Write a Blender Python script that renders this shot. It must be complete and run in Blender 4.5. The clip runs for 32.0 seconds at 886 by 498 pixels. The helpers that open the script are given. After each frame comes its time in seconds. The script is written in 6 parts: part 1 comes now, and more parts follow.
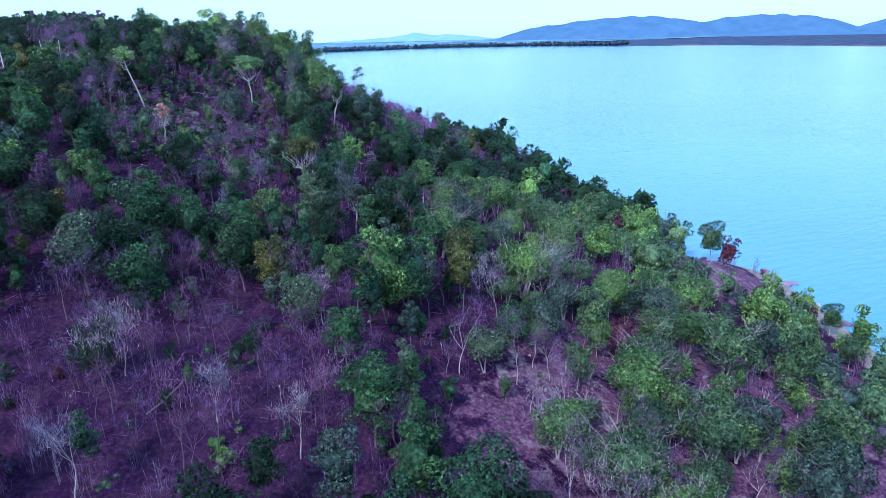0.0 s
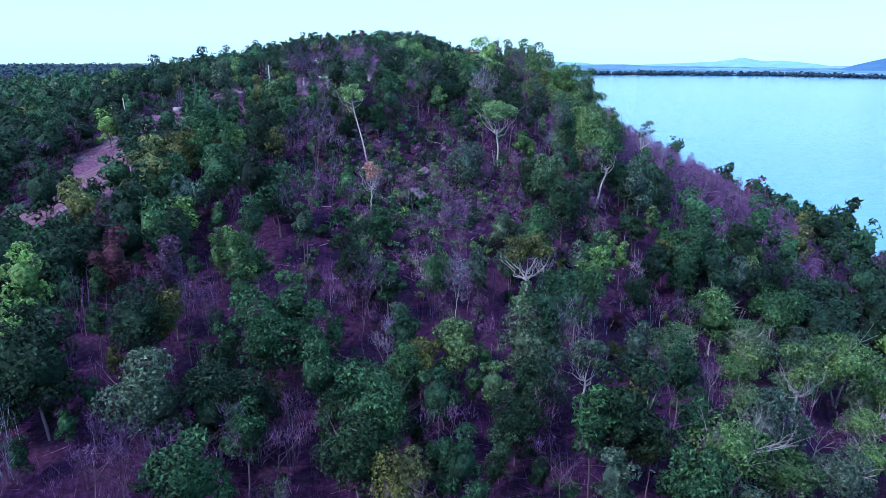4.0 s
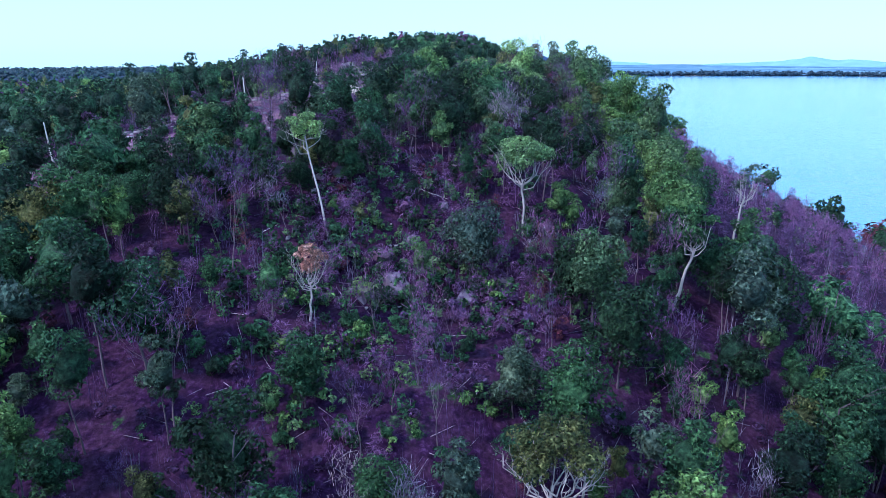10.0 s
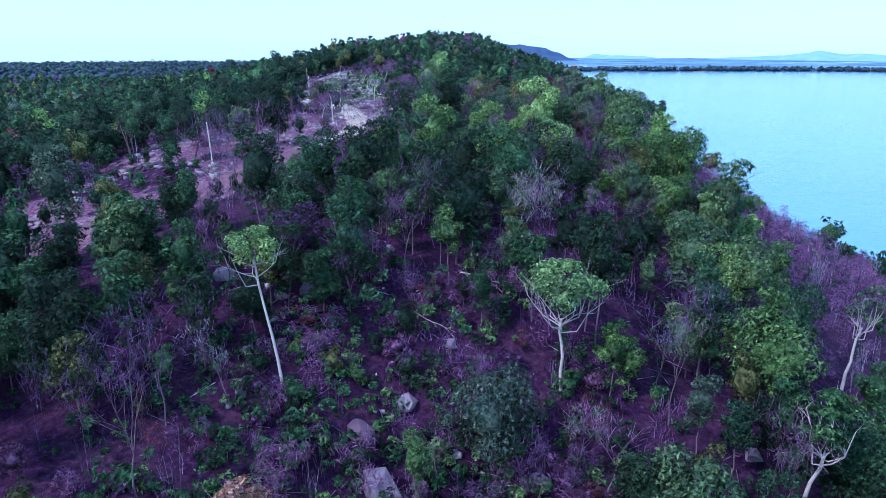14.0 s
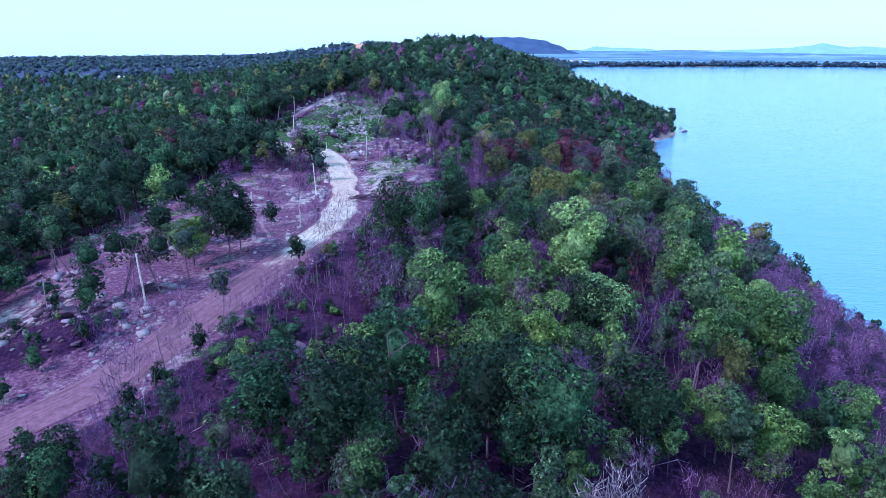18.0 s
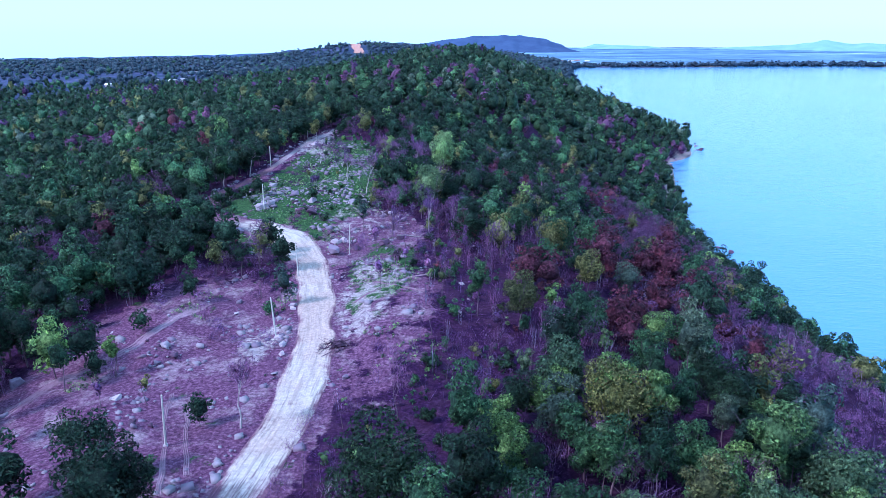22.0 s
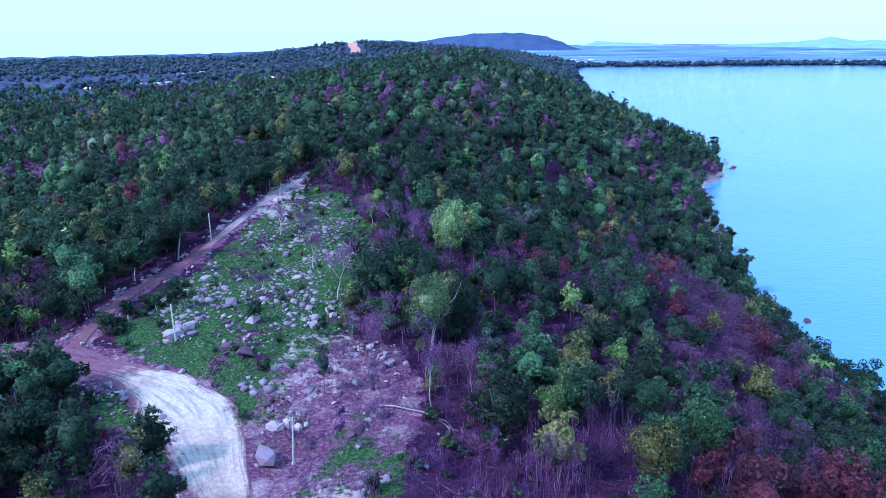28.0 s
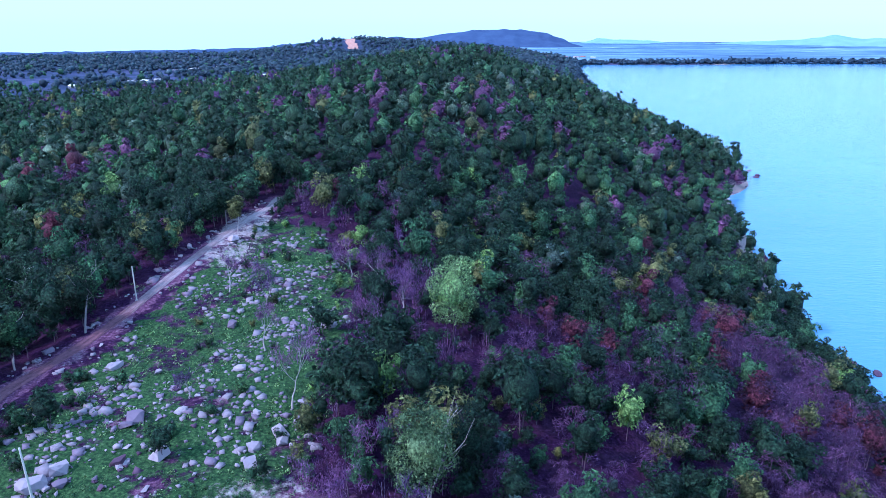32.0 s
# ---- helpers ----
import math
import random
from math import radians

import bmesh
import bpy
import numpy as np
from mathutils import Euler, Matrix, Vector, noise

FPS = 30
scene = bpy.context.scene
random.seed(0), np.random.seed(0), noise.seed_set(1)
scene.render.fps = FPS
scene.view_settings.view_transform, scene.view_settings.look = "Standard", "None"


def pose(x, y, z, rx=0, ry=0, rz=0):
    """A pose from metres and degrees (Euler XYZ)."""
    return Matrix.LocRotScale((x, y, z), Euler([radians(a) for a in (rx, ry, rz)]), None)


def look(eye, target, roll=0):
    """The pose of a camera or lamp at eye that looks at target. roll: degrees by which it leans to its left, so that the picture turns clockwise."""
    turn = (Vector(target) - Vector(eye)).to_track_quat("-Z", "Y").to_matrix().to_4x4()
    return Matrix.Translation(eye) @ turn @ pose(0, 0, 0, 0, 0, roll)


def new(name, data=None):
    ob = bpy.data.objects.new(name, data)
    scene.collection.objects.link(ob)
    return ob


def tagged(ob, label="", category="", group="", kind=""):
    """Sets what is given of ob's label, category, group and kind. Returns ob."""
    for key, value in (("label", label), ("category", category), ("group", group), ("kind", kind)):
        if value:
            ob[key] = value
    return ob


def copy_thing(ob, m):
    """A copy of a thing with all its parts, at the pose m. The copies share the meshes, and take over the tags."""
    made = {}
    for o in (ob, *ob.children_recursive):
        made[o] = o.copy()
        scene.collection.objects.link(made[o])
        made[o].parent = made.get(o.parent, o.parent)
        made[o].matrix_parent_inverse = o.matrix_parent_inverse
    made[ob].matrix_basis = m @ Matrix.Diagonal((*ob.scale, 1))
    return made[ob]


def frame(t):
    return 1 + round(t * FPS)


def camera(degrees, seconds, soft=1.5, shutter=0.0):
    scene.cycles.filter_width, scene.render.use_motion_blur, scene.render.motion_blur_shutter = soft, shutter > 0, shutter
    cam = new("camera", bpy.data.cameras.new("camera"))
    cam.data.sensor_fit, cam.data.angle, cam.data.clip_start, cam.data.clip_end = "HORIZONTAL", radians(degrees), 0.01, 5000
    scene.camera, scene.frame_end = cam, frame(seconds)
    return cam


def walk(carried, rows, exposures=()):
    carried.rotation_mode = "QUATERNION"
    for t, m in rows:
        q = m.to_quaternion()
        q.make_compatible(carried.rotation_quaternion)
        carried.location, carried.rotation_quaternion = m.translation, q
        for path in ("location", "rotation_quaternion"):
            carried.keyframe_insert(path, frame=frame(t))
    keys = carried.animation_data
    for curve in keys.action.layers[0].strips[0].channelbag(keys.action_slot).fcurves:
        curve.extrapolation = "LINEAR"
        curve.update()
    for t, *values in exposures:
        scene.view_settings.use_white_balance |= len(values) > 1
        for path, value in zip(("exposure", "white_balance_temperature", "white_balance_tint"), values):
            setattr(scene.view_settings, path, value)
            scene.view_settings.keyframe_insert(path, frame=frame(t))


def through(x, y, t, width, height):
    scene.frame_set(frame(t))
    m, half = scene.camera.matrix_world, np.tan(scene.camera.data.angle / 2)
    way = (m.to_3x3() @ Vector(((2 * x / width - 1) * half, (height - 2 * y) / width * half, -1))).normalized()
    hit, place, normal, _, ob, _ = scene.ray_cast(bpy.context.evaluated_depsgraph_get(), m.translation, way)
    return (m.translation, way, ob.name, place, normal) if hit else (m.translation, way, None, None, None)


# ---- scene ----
import functools

cam = camera(67.05, 32.0, 0.75)
ROWS = [
    (0, 0.00, -0.00, 54.56, -29.69, -17.95, -1.37),
    (0.5, 2.67, 4.63, 54.92, -29.72, -17.94, -1.45), (1, 5.49, 9.51, 55.12, -29.71, -17.88, -1.50), (1.5, 8.37, 14.70, 55.34, -27.93, -17.68, -1.41),
    (2, 10.99, 19.84, 55.61, -24.41, -17.37, -1.14), (2.5, 13.82, 24.76, 56.15, -18.69, -16.97, -0.75), (3, 16.44, 29.56, 56.82, -13.53, -16.63, -0.29),
    (3.5, 18.49, 34.32, 57.42, -9.28, -16.41, 0.17), (4, 20.45, 38.43, 58.14, -4.66, -16.19, 0.51), (4.5, 22.15, 42.26, 58.64, -2.02, -16.08, 0.73),
    (6.5, 26.75, 55.98, 59.37, -1.09, -16.16, 0.66), (7, 27.60, 59.23, 59.72, -0.83, -16.14, 0.62), (7.5, 28.23, 62.46, 59.88, -0.61, -16.13, 0.54),
    (8, 28.67, 65.55, 59.92, -0.52, -16.11, 0.42), (8.5, 29.19, 68.65, 59.86, -0.37, -16.10, 0.32), (9, 29.42, 71.50, 59.81, -0.31, -16.10, 0.25),
    (9.5, 29.69, 74.49, 59.64, -0.12, -16.12, 0.18), (10, 29.74, 77.50, 59.50, -0.07, -16.16, 0.14), (10.5, 29.97, 80.66, 59.47, 0.13, -16.20, 0.11),
    (11, 29.89, 83.84, 59.50, 0.13, -16.28, 0.18), (11.5, 29.74, 86.89, 59.90, 0.08, -16.37, 0.28), (12, 29.82, 89.99, 60.69, 0.25, -16.48, 0.36),
    (12.5, 29.69, 93.19, 61.94, 0.23, -16.54, 0.39), (13, 29.58, 96.28, 63.48, 0.19, -16.60, 0.35), (13.5, 29.56, 99.44, 65.11, 0.20, -16.68, 0.28),
    (15.5, 29.05, 112.79, 72.22, 0.19, -17.09, 0.15), (16, 28.94, 116.65, 73.81, 0.20, -17.16, 0.18), (16.5, 28.79, 120.58, 75.38, 0.16, -17.27, 0.22),
    (17, 28.64, 124.78, 77.11, 0.18, -17.40, 0.27), (17.5, 28.46, 129.26, 78.81, 0.18, -17.48, 0.30), (18, 28.41, 134.10, 80.33, 0.13, -17.58, 0.28),
    (18.5, 28.48, 139.15, 82.06, 0.13, -17.64, 0.24), (19, 28.42, 144.37, 83.71, 0.13, -17.70, 0.20), (19.5, 28.16, 149.78, 85.35, 0.13, -17.75, 0.16),
    (20, 27.98, 155.40, 87.00, 0.12, -17.79, 0.12), (20.5, 27.77, 161.07, 88.63, 0.11, -17.82, 0.10), (21, 27.66, 166.57, 90.28, 0.09, -17.86, 0.07),
    (21.5, 27.51, 172.17, 91.99, 0.06, -17.89, 0.06), (22, 27.33, 177.79, 93.69, 0.07, -17.90, 0.03), (22.5, 27.20, 183.29, 95.31, 0.07, -17.91, 0.00),
    (23, 26.99, 188.82, 96.93, 0.05, -17.93, -0.01), (23.5, 26.79, 194.51, 98.58, 0.06, -17.96, 0.00), (24, 26.70, 199.92, 99.81, 0.03, -17.99, -0.04),
    (24.5, 26.58, 205.23, 100.44, 0.02, -18.04, -0.07), (25, 26.45, 210.58, 100.80, 0.01, -18.04, -0.10), (25.5, 26.49, 215.99, 100.95, 0.02, -18.09, -0.14),
    (27.5, 25.80, 238.01, 100.07, -0.01, -18.18, -0.08), (28, 25.71, 243.55, 99.72, 0.00, -18.19, -0.08), (28.5, 25.63, 248.94, 99.56, -0.02, -18.18, -0.07),
    (29, 25.57, 254.18, 99.54, -0.03, -18.18, -0.06), (29.5, 25.42, 259.21, 99.55, -0.06, -18.20, -0.05), (30, 25.39, 264.31, 99.43, -0.06, -18.25, -0.03),
    (30.5, 25.28, 269.28, 99.28, -0.09, -18.29, -0.02), (31, 25.32, 274.40, 99.15, -0.08, -18.36, 0.03), (31.5, 25.32, 279.57, 99.03, -0.10, -18.41, 0.07),
    (32, 25.31, 284.78, 98.98, -0.12, -18.46, 0.14),
]
EXPOSURES = [(0.0, 0.0, 5600, 20), (13.0, 0.0, 5550, 22), (20.0, 0.03, 5350, 29), (32.0, 0.03, 5220, 31)]
walk(cam, [(t, pose(x, y, z, 0, 0, yaw) @ pose(0, 0, 0, 90 + pitch) @ pose(0, 0, 0, 0, 0, roll)) for t, x, y, z, yaw, pitch, roll in ROWS], EXPOSURES)

# ---- light ----
SUN_EL, SUN_ROT = 44.0, 240.0
world = bpy.data.worlds.new("world")
scene.world = world
world.use_nodes = True
wn = world.node_tree
wn.nodes.clear()
sky = wn.nodes.new("ShaderNodeTexSky")
sky.sky_type = "NISHITA"
sky.sun_disc = False
sky.sun_elevation, sky.sun_rotation = radians(SUN_EL), radians(SUN_ROT)
sky.air_density, sky.dust_density, sky.ozone_density = 1.0, 0.6, 1.0
# a thin bright overcast lies over the clear sky
veil = wn.nodes.new("ShaderNodeMix")
veil.data_type = "RGBA"
veil.inputs["Factor"].default_value = 0.72
veil.inputs[7].default_value = (7.0, 12.6, 15.8, 1)
wbg = wn.nodes.new("ShaderNodeBackground")
wbg.inputs["Strength"].default_value = 0.12
wout = wn.nodes.new("ShaderNodeOutputWorld")
wn.links.new(sky.outputs["Color"], veil.inputs[6])
wn.links.new(veil.outputs[2], wbg.inputs["Color"])
wn.links.new(wbg.outputs["Background"], wout.inputs["Surface"])
sun = new("sun", bpy.data.lights.new("sun", "SUN"))
sun.data.energy, sun.data.angle, sun.data.color = 3.8, radians(8), (1.0, 0.96, 0.92)
sun.matrix_world = look((0, 0, 0), (math.sin(radians(SUN_ROT)) * -math.cos(radians(SUN_EL)), -math.cos(radians(SUN_ROT)) * math.cos(radians(SUN_EL)), -math.sin(radians(SUN_EL))))


# ---- materials ----
class Mat:
    """A node material built step by step."""

    def __init__(self, name, rough=0.9, spec=0.2):
        self.m = bpy.data.materials.new(name)
        self.m.use_nodes = True
        self.t = self.m.node_tree
        self.b = self.t.nodes["Principled BSDF"]
        self.b.inputs["Roughness"].default_value = rough
        self.b.inputs["Specular IOR Level"].default_value = spec

    def n(self, kind, **values):
        node = self.t.nodes.new(kind)
        for key, value in values.items():
            if key in node.inputs:
                node.inputs[key].default_value = value
        return node

    def link(self, a, b):
        self.t.links.new(a, b)

    def coord(self):
        return self.n("ShaderNodeTexCoord").outputs["Object"]

    def place(self):
        return self.n("ShaderNodeNewGeometry").outputs["Position"]

    def noise(self, scale, at, detail=4.0, rough=0.6):
        node = self.n("ShaderNodeTexNoise", Scale=scale, Detail=detail, Roughness=rough)
        self.link(at, node.inputs["Vector"])
        return node.outputs["Fac"]

    def ramp(self, fac, stops):
        node = self.n("ShaderNodeValToRGB")
        el = node.color_ramp.elements
        while len(el) < len(stops):
            el.new(0.5)
        for e, (p, c) in zip(el, stops):
            e.position, e.color = p, (*c, 1) if len(c) == 3 else c
        self.link(fac, node.inputs["Fac"])
        return node.outputs["Color"]

    def mix(self, fac, a, b, blend="MIX"):
        node = self.n("ShaderNodeMix")
        node.data_type, node.blend_type = "RGBA", blend
        for value, socket in ((fac, node.inputs["Factor"]), (a, node.inputs[6]), (b, node.inputs[7])):
            if hasattr(value, "links"):
                self.link(value, socket)
            else:
                socket.default_value = value if isinstance(value, float) else (*value, 1)
        return node.outputs[2]

    def math(self, op, a, b):
        node = self.n("ShaderNodeMath")
        node.operation = op
        for value, socket in ((a, node.inputs[0]), (b, node.inputs[1])):
            if hasattr(value, "links"):
                self.link(value, socket)
            else:
                socket.default_value = value
        return node.outputs[0]

    def attr(self, name):
        node = self.n("ShaderNodeAttribute")
        node.attribute_name = name
        return node.outputs["Fac"]

    def bump(self, height, strength, distance):
        node = self.n("ShaderNodeBump", Strength=strength, Distance=distance)
        self.link(height, node.inputs["Height"])
        self.link(node.outputs["Normal"], self.b.inputs["Normal"])

    def color(self, socket):
        self.link(socket, self.b.inputs["Base Color"])
        return self


def leaf_material(name, dark, light, tip, through=0.25, gain=1.3):
    """Foliage: two greens by noise, one hue shift for each tree, some light let through."""
    m = Mat(name, 0.6, 0.25)
    rnd = m.n("ShaderNodeObjectInfo").outputs["Random"]
    at = m.place()
    big, fine = m.noise(0.16, at, 2.0), m.noise(2.3, at, 5.0, 0.7)
    base = m.ramp(fine, [(0.37, tuple(0.5 * gain * c for c in dark)), (0.53, tuple(gain * c for c in light)), (0.68, tuple(1.2 * gain * c for c in tip))])
    shift = m.ramp(big, [(0.35, (0.55, 0.62, 0.62)), (0.5, (1.0, 1.0, 1.0)), (0.66, (1.25, 1.18, 1.05))])
    own = m.ramp(rnd, [(0.0, (0.68, 0.74, 0.85)), (0.5, (1.0, 1.0, 1.0)), (1.0, (1.25, 1.18, 1.0))])
    col = m.mix(1.0, m.mix(1.0, base, shift, "MULTIPLY"), own, "MULTIPLY")
    one = m.n("ShaderNodeNewGeometry").outputs["Random Per Island"]
    col = m.mix(1.0, col, m.ramp(one, [(0.0, (0.52, 0.55, 0.60)), (0.5, (0.94, 0.95, 0.94)), (0.85, (1.28, 1.27, 1.2)), (1.0, (1.8, 1.76, 1.55))]), "MULTIPLY")
    m.color(col)
    m.bump(m.noise(2.6, at, 5.0, 0.75), 1.0, 0.5)
    tr = m.n("ShaderNodeBsdfTranslucent")
    m.link(col, tr.inputs["Color"])
    mixer = m.n("ShaderNodeMixShader", Fac=through)
    m.link(m.b.outputs["BSDF"], mixer.inputs[1])
    m.link(tr.outputs["BSDF"], mixer.inputs[2])
    m.link(mixer.outputs["Shader"], m.t.nodes["Material Output"].inputs["Surface"])
    return m.m


def plain_material(name, a, b, scale=2.0, rough=0.9, bump=0.3, spec=0.2):
    m = Mat(name, rough, spec)
    at = m.place()
    fine, big = m.noise(scale, at, 6.0, 0.65), m.noise(scale * 0.17, at, 2.0)
    col = m.mix(m.ramp(big, [(0.3, (0, 0, 0)), (0.7, (1, 1, 1))]), m.ramp(fine, [(0.3, a), (0.7, b)]), m.ramp(fine, [(0.25, b), (0.75, a)]))
    rnd = m.n("ShaderNodeObjectInfo").outputs["Random"]
    m.color(m.mix(1.0, col, m.ramp(rnd, [(0.0, (0.72, 0.72, 0.74)), (1.0, (1.25, 1.22, 1.2))]), "MULTIPLY"))
    m.bump(fine, bump, 0.1)
    return m.m


LEAF = {
    "dark": leaf_material("dark_green_leaves", (0.013, 0.036, 0.030), (0.028, 0.075, 0.050), (0.066, 0.146, 0.088), gain=0.95),
    "mid": leaf_material("mid_green_leaves", (0.021, 0.064, 0.042), (0.048, 0.132, 0.072), (0.112, 0.246, 0.126)),
    "fresh": leaf_material("fresh_green_leaves", (0.065, 0.145, 0.058), (0.150, 0.285, 0.105), (0.28, 0.43, 0.185)),
    "olive": leaf_material("olive_leaves", (0.061, 0.077, 0.035), (0.134, 0.154, 0.065), (0.256, 0.260, 0.116)),
    "grey": leaf_material("grey_green_leaves", (0.058, 0.100, 0.090), (0.118, 0.185, 0.155), (0.22, 0.31, 0.25), gain=1.1),
    "red": leaf_material("red_dry_leaves", (0.085, 0.02, 0.045), (0.18, 0.045, 0.085), (0.32, 0.11, 0.16), gain=1.0),
    "rust": leaf_material("rusty_leaves", (0.62, 0.25, 0.22), (0.80, 0.38, 0.34), (0.88, 0.52, 0.48)),
    "mauve": leaf_material("mauve_brown_leaves", (0.060, 0.024, 0.085), (0.135, 0.058, 0.18), (0.26, 0.14, 0.33), 0.15, gain=1.0),
    "dry": leaf_material("dry_mauve_twigs", (0.12, 0.048, 0.165), (0.24, 0.105, 0.31), (0.38, 0.22, 0.46), 0.1, gain=1.0),
    "pale": leaf_material("pale_bare_twigs", (0.28, 0.21, 0.36), (0.45, 0.36, 0.54), (0.62, 0.53, 0.70), 0.1, gain=1.0),
}
LEAF["bright"] = leaf_material("bright_yellow_green_leaves", (0.16, 0.29, 0.12), (0.28, 0.46, 0.19), (0.42, 0.60, 0.31))
LEAF["sage"] = leaf_material("sage_green_leaves", (0.070, 0.135, 0.080), (0.14, 0.25, 0.135), (0.25, 0.38, 0.22), gain=1.1)
# far green foliage with aerial haze painted in as a blue tint
LEAF["distant"] = leaf_material("haze_blued_forest_leaves", (0.020, 0.042, 0.075), (0.036, 0.070, 0.115), (0.065, 0.105, 0.16), 0.1, 1.0)
BARK = plain_material("grey_brown_bark", (0.09, 0.062, 0.085), (0.22, 0.16, 0.21), 3.0)
PALE_BARK = plain_material("pale_bark", (0.30, 0.26, 0.29), (0.54, 0.49, 0.51), 3.0)
STONE = plain_material("weathered_granite", (0.10, 0.075, 0.12), (0.34, 0.27, 0.37), 1.1, 0.85, 0.6)
PALE_STONE = plain_material("pale_broken_stone", (0.20, 0.16, 0.21), (0.52, 0.46, 0.53), 1.6, 0.85, 0.6)
DARK_STONE = plain_material("dark_mauve_stone", (0.05, 0.026, 0.055), (0.17, 0.10, 0.165), 1.1, 0.85, 0.6)
CONCRETE = plain_material("weathered_concrete", (0.42, 0.41, 0.40), (0.66, 0.65, 0.62), 4.0, 0.8, 0.2)


def ground_material():
    m = Mat("hill_ground", 0.95, 0.1)
    at = m.place()
    fine, mid, big = m.noise(2.2, at, 8.0, 0.7), m.noise(0.35, at, 5.0, 0.65), m.noise(0.06, at, 3.0)
    litter = m.ramp(fine, [(0.34, (0.008, 0.0025, 0.014)), (0.54, (0.032, 0.009, 0.046)), (0.74, (0.12, 0.050, 0.15))])
    litter = m.mix(m.ramp(mid, [(0.42, (0, 0, 0)), (0.62, (0.75, 0.75, 0.75))]), litter, m.ramp(fine, [(0.32, (0.026, 0.009, 0.027)), (0.7, (0.105, 0.042, 0.10))]))
    soil = m.ramp(fine, [(0.32, (0.034, 0.012, 0.034)), (0.5, (0.125, 0.052, 0.11)), (0.68, (0.29, 0.15, 0.25))])
    soil = m.mix(m.ramp(m.noise(0.16, at, 9.0, 0.78), [(0.52, (0, 0, 0)), (0.68, (0.8, 0.8, 0.8))]), soil, m.ramp(fine, [(0.3, (0.22, 0.14, 0.19)), (0.7, (0.56, 0.46, 0.50))]))
    grass = m.ramp(fine, [(0.30, (0.008, 0.018, 0.016)), (0.48, (0.024, 0.066, 0.026)), (0.62, (0.070, 0.15, 0.055)), (0.76, (0.20, 0.22, 0.17))])
    # far country: field tones shifted to blue in place of distance haze
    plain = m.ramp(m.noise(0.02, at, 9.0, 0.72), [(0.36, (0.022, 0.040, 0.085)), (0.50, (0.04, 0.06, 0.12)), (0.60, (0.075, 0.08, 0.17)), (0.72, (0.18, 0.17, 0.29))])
    shore = m.ramp(fine, [(0.3, (0.12, 0.09, 0.10)), (0.7, (0.40, 0.33, 0.33))])
    wob = m.math("MULTIPLY", m.math("SUBTRACT", mid, 0.5), 1.6)

    def mask(name, more=1.0):
        return m.ramp(m.math("ADD", m.attr(name), m.math("MULTIPLY", wob, more)), [(0.44, (0, 0, 0)), (0.58, (1, 1, 1))])

    col = m.mix(mask("soil"), litter, soil)
    patchy = m.math("ADD", m.attr("grass"), m.math("ADD", m.math("MULTIPLY", m.math("SUBTRACT", m.noise(0.5, at, 9.0, 0.78), 0.5), 1.8), m.math("MULTIPLY", m.math("SUBTRACT", m.noise(0.13, at, 3.0, 0.6), 0.5), 2.2)))
    col = m.mix(m.ramp(patchy, [(0.38, (0, 0, 0)), (0.56, (1, 1, 1))]), col, grass)
    sand = m.ramp(fine, [(0.3, (0.17, 0.12, 0.15)), (0.52, (0.40, 0.34, 0.36)), (0.7, (0.60, 0.55, 0.56))])
    sandy = m.math("ADD", m.attr("sand"), m.math("MULTIPLY", m.math("SUBTRACT", m.noise(0.4, at, 8.0, 0.75), 0.5), 2.2))
    col = m.mix(m.ramp(sandy, [(0.50, (0, 0, 0)), (0.72, (0.9, 0.9, 0.9))]), col, sand)
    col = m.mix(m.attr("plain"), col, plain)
    col = m.mix(mask("shore"), col, shore)
    m.color(col)
    m.bump(m.math("ADD", fine, mid), 0.8, 0.35)
    return m.m


